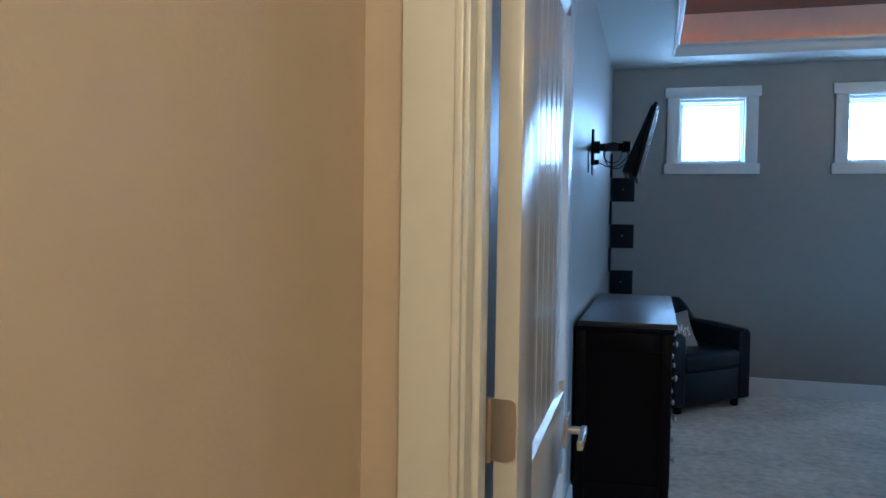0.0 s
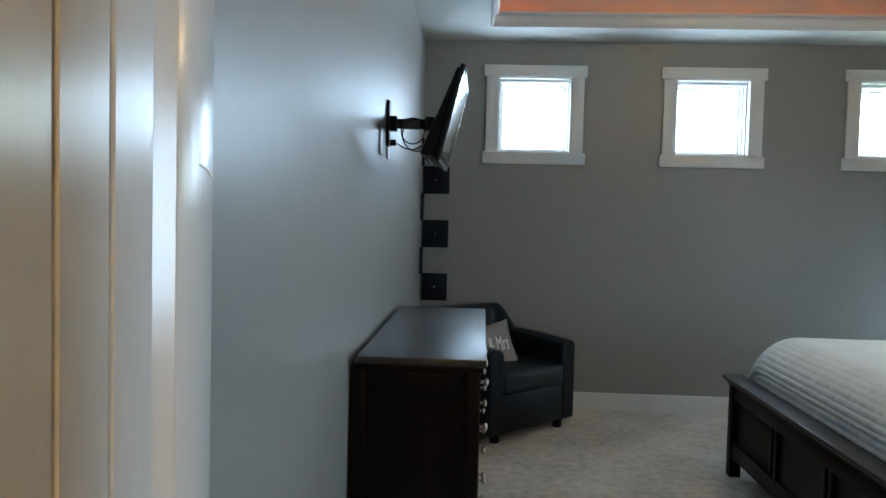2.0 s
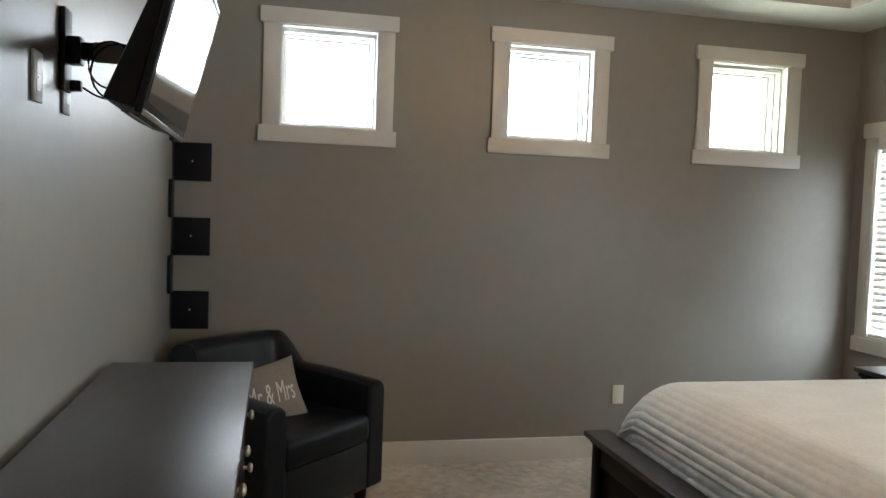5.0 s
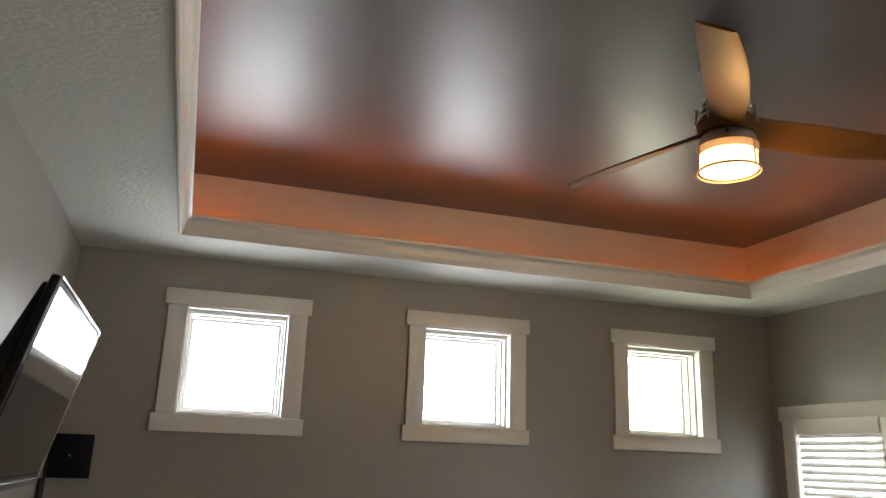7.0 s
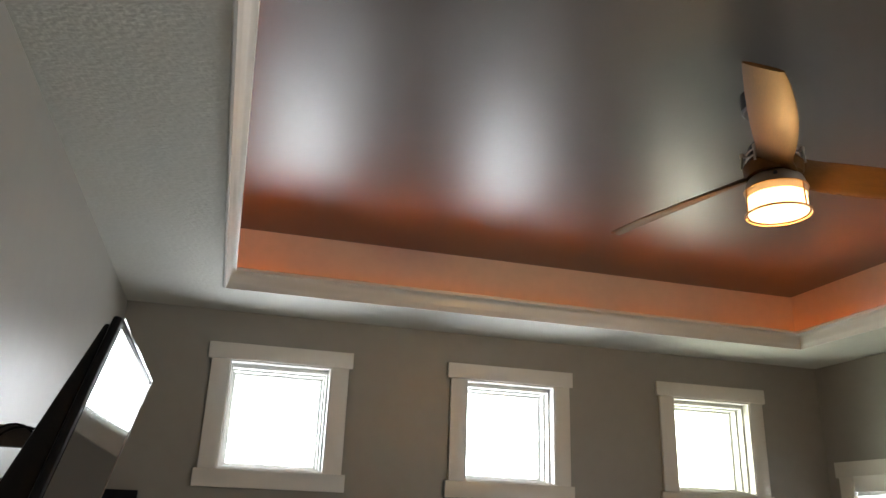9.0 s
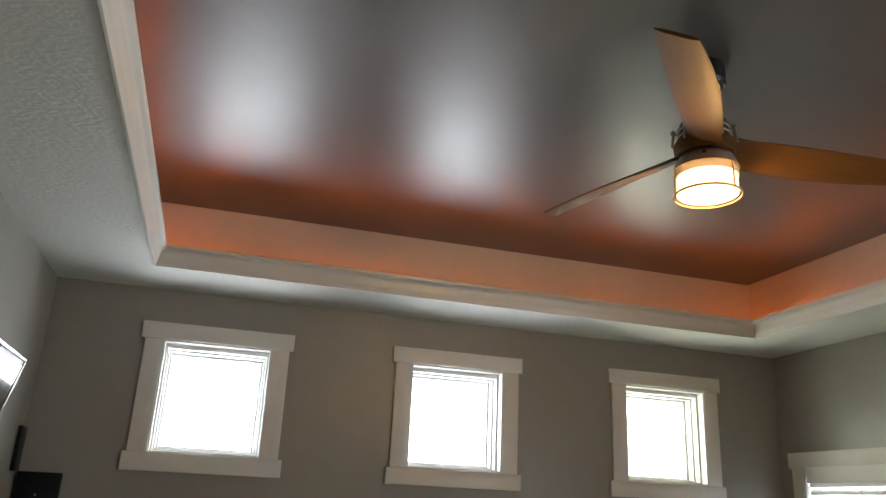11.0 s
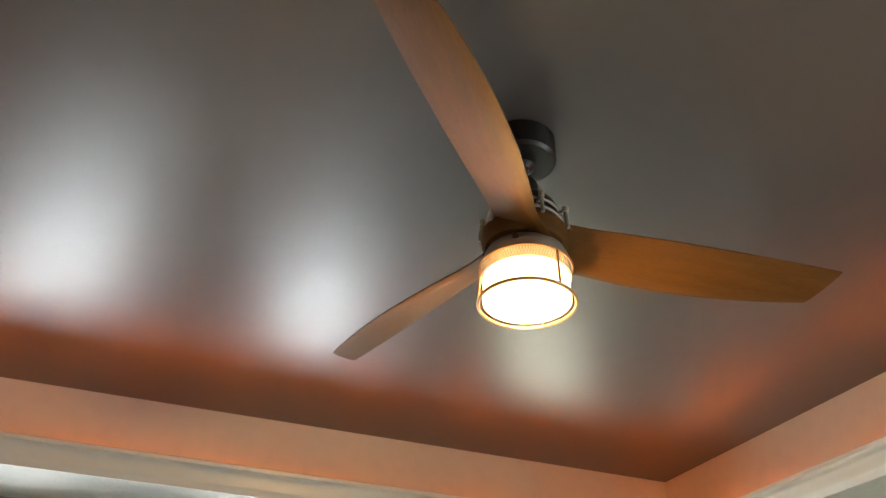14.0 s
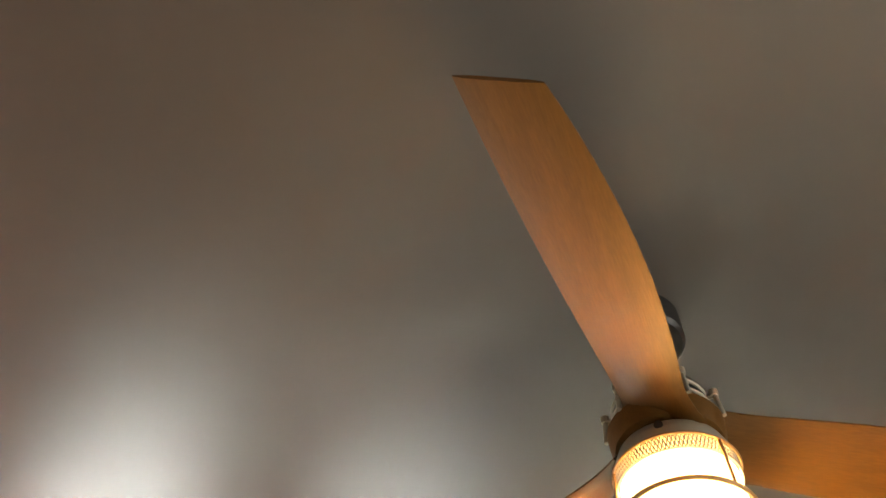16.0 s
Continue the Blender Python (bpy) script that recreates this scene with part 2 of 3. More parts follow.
structure("wall_entry", bm_box(0.95, 0.95 + WT, 1.485, SY - WT, 0, TZ + 0.1), M_WALL, "greige painted return wall of the entry", "wall")
# door wall and hall
structure("wall_door", wall_x(1.37, 1.485, -0.004, 1.9, 0, TZ + 0.1, [(0.118, 0.97, 0, 2.06)]), M_HALL, "tan painted wall around the bedroom doorway", "wall")
structure("wall_hall_west", bm_box(-0.16, -0.004, -2.2, 1.485, 0, H + 0.1), M_HALL, "tan painted hall wall in warm lamplight", "wall")
structure("wall_hall_east", bm_box(1.75, 1.9, -2.2, 1.37, 0, H + 0.1), M_HALL, "tan painted hall wall", "wall")
structure("wall_hall_south", bm_box(-0.004, 1.75, -2.2, -2.05, 0, H + 0.1), M_HALL, "tan painted hall end wall", "wall")
# ceilings
bm = bmesh.new()
bm_box(WX - WT, TX0, 1.37, NY, H, H + 0.06, bm=bm)
bm_box(TX1, EX + WT, 1.37, NY, H, H + 0.06, bm=bm)
bm_box(TX0, TX1, TY1, NY, H, H + 0.06, bm=bm)
bm_box(TX0, TX1, 1.37, TY0, H, H + 0.06, bm=bm)
bm_box(-0.16, 1.9, -2.2, 1.37, H, H + 0.06, bm=bm)
structure("ceiling", bm, M_SOFFIT, "white orange-peel textured lower ceiling around the tray", "ceiling")
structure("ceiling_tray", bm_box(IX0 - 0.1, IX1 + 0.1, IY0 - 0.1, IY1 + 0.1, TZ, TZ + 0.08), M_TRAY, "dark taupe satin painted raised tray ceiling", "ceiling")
for nm, b in (("tray_wall_north", (IX0, IX1, IY1, IY1 + 0.08)), ("tray_wall_south", (IX0, IX1, IY0 - 0.08, IY0)),
              ("tray_wall_west", (IX0 - 0.08, IX0, IY0 - 0.08, IY1 + 0.08)), ("tray_wall_east", (IX1, IX1 + 0.08, IY0 - 0.08, IY1 + 0.08))):
    structure(nm, bm_box(*b, H + 0.06, TZ), M_COVE, "cove side lit amber by hidden rope light", "wall")
structure("roof", bm_box(-1.0, EX + 0.6, -2.6, NY + 0.6, TZ + 0.1, TZ + 0.2), M_SIDING, "plain roof deck closing the house", "roof")
# crown around the tray, flaring inwards as it rises
sec = [(0.0, -0.004), (0.004, -0.012), (0.012, -0.012), (0.016, 0.004), (0.02, 0.010), (0.022, 0.016), (0.024, 0.032), (0.028, 0.05), (0.037, 0.064), (0.05, 0.070), (0.052, 0.084), (0.046, 0.088), (0.03, 0.088), (0.0, 0.07)]
structure("trim_crown", bm_sweep([(TX0, TY0, H), (TX1, TY0, H), (TX1, TY1, H), (TX0, TY1, H)], sec, True), M_TRIM, "white glossy crown moulding edging the tray", "trim", True)
# baseboards
base = [(0, 0), (0.014, 0), (0.014, 0.120), (0.010, 0.130), (0.0, 0.135)]
structure("baseboard", bm_sweep([(EX, SY, 0.0), (EX, NY, 0.0), (WX, NY, 0.0), (WX, 2.2, 0.0)], base), M_TRIM, "white painted baseboard", "trim", True)


# ---- windows ----
def small_window(cx):
    w = thing("window_1", pose(cx, NY, OZ), "small square white vinyl window with flat white casing", "window", "high windows", "structure")
    x0, x1, z1 = -OW / 2, OW / 2, OH
    part("head_casing", bm_box(-0.381, 0.381, -0.022, 0, z1 - 0.002, z1 + 0.084, 0.003), M_TRIM, w)
    part("apron", bm_box(-0.381, 0.381, -0.022, 0, -0.085, 0.002, 0.003), M_TRIM, w)
    part("side_casing", bm_box(-0.361, x0 + 0.003, -0.017, 0, 0.002, z1 - 0.002, 0.003), M_TRIM, w)
    part("side_casing", bm_box(x1 - 0.003, 0.361, -0.017, 0, 0.002, z1 - 0.002, 0.003), M_TRIM, w)
    # stepped frame
    for nm, d, y0, y1, off in (("jamb_liner", 0.012, -0.012, NT, 0.0), ("window_frame", 0.011, 0.045, 0.235, 0.012), ("sash_stop", 0.009, 0.095, 0.225, 0.023), ("sash", 0.012, 0.15, 0.205, 0.032)):
        bm = bmesh.new()
        a0, a1, c0, c1 = x0 + off, x1 - off, off, z1 - off
        bm_box(a0, a0 + d, y0, y1, c0, c1, 0.002, 1, bm)
        bm_box(a1 - d, a1, y0, y1, c0, c1, 0.002, 1, bm)
        bm_box(a0 + d, a1 - d, y0, y1, c0, c0 + d, 0.002, 1, bm)
        bm_box(a0 + d, a1 - d, y0, y1, c1 - d - (0.012 if off else 0), c1, 0.002, 1, bm)
        part(nm, bm, M_VINYL, w, "", False)
    g = part("pane", bm_box(x0 + 0.042, x1 - 0.042, 0.18, 0.184, 0.042, z1 - 0.054), M_GLASS, w, "clear glass", False)
    g.visible_shadow = False
    return w


for cx in WINDOWS:
    small_window(cx)


def side_window():
    y0, y1, z0, z1 = EW
    w = thing("window_2", pose(EX, 0, 0), "tall white cased window behind closed blinds", "window", "", "structure")
    part("head_casing", bm_box(-0.022, 0, 6.288, 7.17, z1 - 0.002, z1 + 0.09, 0.003), M_TRIM, w)
    part("apron", bm_box(-0.024, 0, 6.288, 7.17, z0 - 0.09, z0 + 0.002, 0.003), M_TRIM, w)
    part("side_casing", bm_box(-0.017, 0, 6.308, y0 + 0.003, z0 + 0.002, z1 - 0.002, 0.003), M_TRIM, w)
    part("side_casing", bm_box(-0.017, 0, y1 - 0.003, 7.15, z0 + 0.002, z1 - 0.002, 0.003), M_TRIM, w)
    for nm, d, a, b, off in (("jamb_liner", 0.012, -0.012, WT, 0.0), ("window_frame", 0.03, 0.08, 0.14, 0.012)):
        bm = bmesh.new()
        bm_box(a, b, y0 + off, y0 + off + d, z0 + off, z1 - off, 0.002, 1, bm)
        bm_box(a, b, y1 - off - d, y1 - off, z0 + off, z1 - off, 0.002, 1, bm)
        bm_box(a, b, y0 + off + d, y1 - off - d, z0 + off, z0 + off + d, 0.002, 1, bm)
        bm_box(a, b, y0 + off + d, y1 - off - d, z1 - off - d, z1 - off, 0.002, 1, bm)
        part(nm, bm, M_VINYL, w, "", False)
    part("meeting_rail", bm_box(0.09, 0.13, y0 + 0.042, y1 - 0.042, 1.39, 1.43, 0.003), M_VINYL, w)
    g = part("pane", bm_box(0.108, 0.112, y0 + 0.04, y1 - 0.04, z0 + 0.04, z1 - 0.04), M_GLASS, w, "clear glass", False)
    g.visible_shadow = False


side_window()


def blinds():
    y0, y1, z0, z1 = EW
    b = thing("window_blinds", pose(EX + 0.02, (y0 + y1) / 2, z1), "white two-inch horizontal slat blinds, lowered and nearly closed", "blinds")
    half = (y1 - y0) / 2 - 0.018
    part("valance", bm_box(-0.045, -0.03, -half - 0.01, half - 0.02, -0.085, 0.004, 0.004), M_SLAT, b)
    part("head_rail", bm_box(-0.025, 0.03, -half, half, -0.055, -0.014, 0.003), M_SLAT, b)
    sl = bmesh.new()
    steps = 6
    rows = []
    for k in range(steps + 1):
        u = (k / steps - 0.5) * 0.05
        rows.append((u, 0.0035 * (1 - (2 * k / steps - 1) ** 2)))
    prof = [(u, h + 0.0015) for u, h in rows] + [(u, h - 0.0015) for u, h in rows[::-1]]
    ring = [[sl.verts.new((u, s * half, h)) for u, h in prof] for s in (-1, 1)]
    for j in range(len(prof)):
        sl.faces.new((ring[0][j], ring[0][(j + 1) % len(prof)], ring[1][(j + 1) % len(prof)], ring[1][j]))
    sl.faces.new(ring[0])
    sl.faces.new(ring[1])
    bmesh.ops.recalc_face_normals(sl, faces=sl.faces[:])
    first = part("slat", sl, M_SLAT, b)
    n = 27
    for i in range(n):
        o = first if i == 0 else first.copy()
        if i:
            scene.collection.objects.link(o)
        o.matrix_basis = pose(0.004, 0.0, -0.085 - 0.0425 * i, 0, -58 + random.uniform(-2, 2), random.uniform(-0.15, 0.15))
    part("bottom_rail", bm_box(-0.024, 0.024, -half, half, -1.262, -1.243, 0.004), M_SLAT, b)
    for y in (-0.2, 0.2):
        part("ladder_cord", bm_tube([(-0.03, y, -0.06), (-0.03, y, -1.25)], 0.0012, 5), M_SLAT, b)
    part("lift_cord", bm_tube([(-0.034, -0.1, -0.07), (-0.036, -0.1, -0.62)], 0.0016, 6), M_SLAT, b)
    part("cord_tassel", bm_lathe([(0.003, 0), (0.006, -0.01), (0.005, -0.03)], 10, (-0.036, -0.1, -0.62)), M_SLAT, b)
    return b


blinds()


# ---- doorway ----
def doorway():
    d = thing("door_frame", pose(0.118, 1.43, 0), "white painted door jamb and casing lit by warm hall lamp", "door frame", "", "structure")
    # jamb is 0.118..0.137 at the hinge side
    part("hinge_jamb", bm_box(0, 0.019, -0.062, 0.057, 0, 2.04, 0.002), M_TRIM, d)
    part("strike_jamb", bm_box(0.833, 0.852, -0.062, 0.057, 0, 2.04, 0.002), M_TRIM, d)
    part("head_jamb", bm_box(0.0, 0.852, -0.062, 0.057, 2.041, 2.06, 0.002), M_TRIM, d)
    part("door_stop", bm_box(0.019, 0.031, -0.03, 0.012, 0, 2.03, 0.003), M_TRIM, d)
    for x0, x1 in ((-0.066, 0.013), (0.839, 0.918)):
        bm = bm_box(x0, x1, -0.078, -0.060, 0, 2.05, 0.003)
        part("casing", bm, M_TRIM, d)
    part("backband", bm_box(0.004, 0.015, -0.083, -0.0785, 0, 2.05, 0.002), M_TRIM, d)
    part("head_casing", bm_box(-0.09, 0.94, -0.080, -0.060, 2.051, 2.14, 0.003), M_TRIM, d)
    for x0, x1 in ((-0.066, 0.013), (0.839, 0.918)):
        part("casing", bm_box(x0, x1, 0.0555, 0.072, 0, 2.05, 0.003), M_TRIM, d)
    return d


doorway()


def bm_wedge(a, b, c, e, side, depth):
    """A sloped moulding strip: outer edge flush with the face, inner edge deep."""
    bm = bmesh.new()
    flat = [(a, c), (b, c), (b, e), (a, e)]
    deep = {"left": (1, 2), "right": (0, 3), "low": (2, 3), "high": (0, 1)}[side]
    front = [bm.verts.new((-depth if k in deep else -0.001, y, z)) for k, (y, z) in enumerate(flat)]
    back = [bm.verts.new((-0.02, y, z)) for y, z in flat]
    bm.faces.new(front)
    bm.faces.new(back[::-1])
    for k in range(4):
        n = (k + 1) % 4
        bm.faces.new((front[k], back[k], back[n], front[n]))
    bmesh.ops.recalc_face_normals(bm, faces=bm.faces[:])
    return bm


def round_plate(x0, x1, z0, z1, r):
    """A thin upright plate with rounded corners, in the plane of x and z."""
    bm = bmesh.new()
    ring = []
    for cx, cz, a0 in ((x1 - r, z1 - r, 0), (x0 + r, z1 - r, 90), (x0 + r, z0 + r, 180), (x1 - r, z0 + r, 270)):
        for k in range(6):
            a = radians(a0 + 18 * k)
            ring.append((cx + r * math.cos(a), cz + r * math.sin(a)))
    f = [bm.verts.new((x, -0.0045, z)) for x, z in ring]
    g = [bm.verts.new((x, -0.0005, z)) for x, z in ring]
    bm.faces.new(f)
    bm.faces.new(g[::-1])
    for k in range(len(ring)):
        n = (k + 1) % len(ring)
        bm.faces.new((f[k], g[k], g[n], f[n]))
    bmesh.ops.recalc_face_normals(bm, faces=bm.faces[:])
    return bm


def plank_door():
    """Hinged at the origin, leaf along y, room face on +x."""
    d = thing("door_1", pose(0.182, 1.505, 0, 0, 0, 0.9), "white painted plank-panel door standing open against the wall", "door")
    W, T, HD = 0.807, 0.035, 2.03
    s0, s1, sk = 0.160, 0.100, 0.026
    part("hinge_stile", bm_box(-T, 0, 0, s0, 0.01, HD, 0.002), M_DOOR, d)
    part("latch_stile", bm_box(-T, 0, W - s1, W, 0.01, HD, 0.002), M_DOOR, d)
    part("top_rail", bm_box(-T, 0, s0, W - s1, HD - 0.12, HD, 0.002), M_DOOR, d)
    part("lock_rail", bm_box(-T, 0, s0, W - s1, 0.85, 1.02, 0.002), M_DOOR, d)
    part("bottom_rail", bm_box(-T, 0, s0, W - s1, 0.01, 0.22, 0.002), M_DOOR, d)
    n = 6
    a0, a1 = s0 + sk, W - s1 - sk
    pw = (a1 - a0) / n
    for z0, z1 in ((1.02, HD - 0.12), (0.22, 0.85)):
        part("panel_back", bm_box(-T + 0.012, -0.0205, s0, W - s1, z0, z1), M_DOOR, d, "", False)
        for k in range(n):
            part("plank", bm_box(-0.0202, -0.010, a0 + k * pw + 0.0008, a0 + (k + 1) * pw - 0.0008, z0 + 0.0072, z1 - sk, 0.0045, 1), M_DOOR, d, "", False)
        part("sticking", bm_wedge(s0, a0, z0 + sk, z1 - sk, "left", 0.014), M_DOOR, d, "", False)
        part("sticking", bm_wedge(a1, W - s1, z0 + sk, z1 - sk, "right", 0.014), M_DOOR, d, "", False)
        part("sticking", bm_wedge(s0, W - s1, z0, z0 + 0.007, "low", 0.017), M_DOOR, d, "", False)
        part("sticking", bm_wedge(s0, W - s1, z1 - sk, z1, "high", 0.014), M_DOOR, d, "", False)
    h = part("lever_set", bm_box(0.0, 0.009, W - 0.096, W - 0.028, 0.884, 0.956, 0.003), M_NICKEL, d, "satin nickel square rose with lever")
    part("lever", bm_box(0.038, 0.052, W - 0.19, W - 0.05, 0.909, 0.931, 0.003), M_NICKEL, h)
    part("spindle", bm_tube([(0.007, W - 0.061, 0.92), (0.044, W - 0.061, 0.92)], 0.0095, 14), M_NICKEL, h)
    part("latch_plate", bm_box(-0.029, -0.006, W - 0.001, W + 0.0015, 0.89, 0.95, 0.0005, 1), M_NICKEL, d)
    part("scuff", bm_tube([(0.0002, W - 0.042 + 0.009 * i, 1.487 - 0.0006 * i * i) for i in range(5)], 0.0011, 5), M_LETTER, d, "pale scratch near the latch edge")
    for z in (0.25, 1.115, 1.82):
        hg = part("hinge", round_plate(-0.052, -0.002, z - 0.045, z + 0.045, 0.012), M_NICKEL, d, "satin nickel butt hinge")
        part("knuckle", bm_tube([(-0.042, -0.006, z - 0.047), (-0.042, -0.006, z + 0.047)], 0.0055, 12), M_NICKEL, hg)
        for q in (-0.028, 0.028):
            part("screw", bm_lathe([(0.004, 0), (0.003, 0.001)], 10, (0, 0, 0)), M_NICKEL, hg).matrix_basis = pose(-0.016, -0.0026, z + q, 90, 0, 0)
    return d


plank_door()


# ---- bedroom furniture ----
def dresser():
    x0, x1, y0, y1, z = 0.015, 0.462, 4.15, 5.57, 0.945
    d = thing("dresser", pose(0, 0, 0), "espresso wood dresser with a worn dusty top, against the wall", "dresser")
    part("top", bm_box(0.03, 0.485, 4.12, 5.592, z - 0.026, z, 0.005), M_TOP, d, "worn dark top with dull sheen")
    part("top_moulding", bm_box(x0, 0.474, 4.134, 5.58, z - 0.05, z - 0.0262, 0.006), M_WOOD, d)
    part("body", bm_box(x0, x1 - 0.018, y0 + 0.012, y1 - 0.012, 0.07, z - 0.0502), M_WOOD, d)
    for y in (y0, y1 - 0.05):
        for x in (x0, x1 - 0.05):
            part("leg_post", bm_box(x, x + 0.05, y, y + 0.05, 0, z - 0.0505, 0.004), M_WOOD, d)
    part("plinth", bm_box(x1 - 0.03, x1 - 0.006, y0 + 0.051, y1 - 0.051, 0.05, 0.13, 0.003), M_WOOD, d)
    part("side_rail", bm_box(x0 + 0.051, x1 - 0.051, y0 + 0.004, y0 + 0.013, z - 0.14, z - 0.052, 0.002), M_WOOD, d)
    part("side_rail", bm_box(x0 + 0.051, x1 - 0.051, y0 + 0.004, y0 + 0.013, 0.05, 0.16, 0.002), M_WOOD, d)
    rows = ((0.145, 0.34), (0.35, 0.545), (0.555, 0.745), (0.755, 0.885))
    for z0, z1 in rows:
        w = (y1 - y0 - 0.112) / 2
        for k in range(2):
            a = y0 + 0.056 + k * w
            dr = part("drawer", bm_box(x1 - 0.018, x1 + 0.004, a + 0.003, a + w - 0.003, z0, z1, 0.004), M_WOOD, d)
            for q in (0.22, 0.78):
                kn = bm_lathe([(0.007, 0), (0.006, 0.012), (0.013, 0.016), (0.016, 0.022), (0.012, 0.028), (0.004, 0.03)], 18)
                kb = part("knob", kn, M_PEWTER, dr, "pewter knob")
                kb.matrix_basis = pose(x1 + 0.004, a + w * q, (z0 + z1) / 2, 0, 90, 0)
    return d


dresser()


def tub_chair():
    c = thing("armchair", pose(0.575, 6.755, 0, 0, 0, -45), "black leather tub armchair set across the corner", "armchair")
    # forward is +x; U-shaped shell
    W, D, T = 0.355, 0.40, 0.13
    path = []
    n = 30
    for i in range(n + 1):
        a = math.pi / 2 + math.pi * i / n
        ca, sa = math.cos(a), math.sin(a)
        e = 0.42
        path.append((-0.03 + math.copysign(abs(ca) ** e, ca) * 0.30, math.copysign(abs(sa) ** e, sa) * W))
    pts = [(0.36, W), (0.22, W), (0.10, W)] + path + [(0.10, -W), (0.22, -W), (0.36, -W)]
    bm = bmesh.new()
    rings = []
    m = len(pts)
    for i, (x, y) in enumerate(pts):
        a, b = pts[max(0, i - 1)], pts[min(m - 1, i + 1)]
        d = Vector((b[0] - a[0], b[1] - a[1], 0)).normalized()
        nrm = Vector((-d.y, d.x, 0))
        t = max(0.0, min(1.0, (-0.17 - x) / 0.11))
        t = t * t * (3 - 2 * t)
        top = 0.628 + 0.165 * t - 0.07 * max(0, x)
        h = T / 2
        lean = 0.04 * t
        sec = [(-h, 0.06), (-h, top - 0.05), (-h * 0.85, top - 0.018), (-h * 0.45, top), (h * 0.45, top), (h * 0.85, top - 0.018), (h, top - 0.05), (h, 0.06)]
        rings.append([bm.verts.new(Vector((x, y, 0)) + nrm * u - Vector((lean * (z / 0.81), 0, 0)) + Vector((0, 0, z))) for u, z in sec])
    k = 8
    for a, b in zip(rings, rings[1:]):
        for j in range(k):
            bm.faces.new((a[j], a[(j + 1) % k], b[(j + 1) % k], b[j]))
    bm.faces.new(rings[0])
    bm.faces.new(rings[-1])
    bmesh.ops.recalc_face_normals(bm, faces=bm.faces[:])
    sh = part("shell", bm, M_LEATHER, c)
    bv = sh.modifiers.new("round", "BEVEL")
    bv.width, bv.segments, bv.limit_method, bv.angle_limit = 0.018, 3, "ANGLE", radians(50)
    cush = bm_box(-0.24, 0.375, -0.298, 0.298, 0.30, 0.45, 0.045, 4)
    for v in cush.verts:
        if v.co.z > 0.4:
            v.co.z += 0.018 * (1 - (v.co.y / 0.3) ** 2)
    part("seat_cushion", cush, M_LEATHER, c)
    part("base", bm_box(-0.26, 0.352, -0.30, 0.30, 0.062, 0.305, 0.012), M_LEATHER, c)
    for x in (0.30, -0.24):
        for y in (-0.31, 0.31):
            part("foot", bm_lathe([(0.026, 0), (0.03, 0.004), (0.034, 0.066)], 16, (x, y if x > 0 else y * 0.8, 0)), M_WOOD, c)
    return c


tub_chair()


def cushion(w, h, t):
    bm = bmesh.new()
    n = 22
    grid = {}
    for s in (1, -1):
        for i in range(n + 1):
            for j in range(n + 1):
                u, v = i / n * 2 - 1, j / n * 2 - 1
                edge = max(abs(u), abs(v))
                if s < 0 and edge == 1:
                    grid[s, i, j] = grid[1, i, j]
                    continue
                puff = (max(0, 1 - u * u) * max(0, 1 - v * v)) ** 0.42
                x = u * w / 2 * (1 - 0.08 * (1 - v * v) * abs(u))
                y = v * h / 2 * (1 - 0.08 * (1 - u * u) * abs(v))
                wr = 0.004 * noise.noise(Vector((u * 3, v * 3, s * 5)))
                grid[s, i, j] = bm.verts.new((x, y, s * (t / 2 * puff + wr * puff)))
    for s in (1, -1):
        for i in range(n):
            for j in range(n):
                f = [grid[s, i, j], grid[s, i + 1, j], grid[s, i + 1, j + 1], grid[s, i, j + 1]]
                bm.faces.new(f if s > 0 else f[::-1])
    return bm


def throw_pillow():
    p = thing("throw_pillow", pose(0.518, 6.72, 0.535, 66, -10, 24), "taupe throw pillow with white script lettering, leaning on armchair", "pillow")
    part("cover", cushion(0.40, 0.34, 0.12), M_PILLOW, p)
    cu = bpy.data.curves.new("lettering", "FONT")
    cu.body, cu.size, cu.align_x, cu.align_y, cu.extrude, cu.shear = "Mr & Mrs", 0.106, "CENTER", "CENTER", 0.001, 0.25
    tmp = bpy.data.objects.new("tmp_text", cu)
    scene.collection.objects.link(tmp)
    me = bpy.data.meshes.new_from_object(tmp.evaluated_get(bpy.context.evaluated_depsgraph_get()))
    bpy.data.objects.remove(tmp)
    bm = bmesh.new()
    bm.from_mesh(me)
    bmesh.ops.subdivide_edges(bm, edges=bm.edges[:], cuts=1)
    for v in bm.verts:
        v.co.x = v.co.x * 0.6 + 0.012
        v.co.y *= 1.4
        u, w = v.co.x / 0.2, v.co.y / 0.17
        v.co.z += 0.06 * (max(0, 1 - u * u) * max(0, 1 - w * w)) ** 0.42 + 0.003
    part("lettering", bm, M_LETTER, p, "white script lettering Mr & Mrs", False)
    return p


throw_pillow()


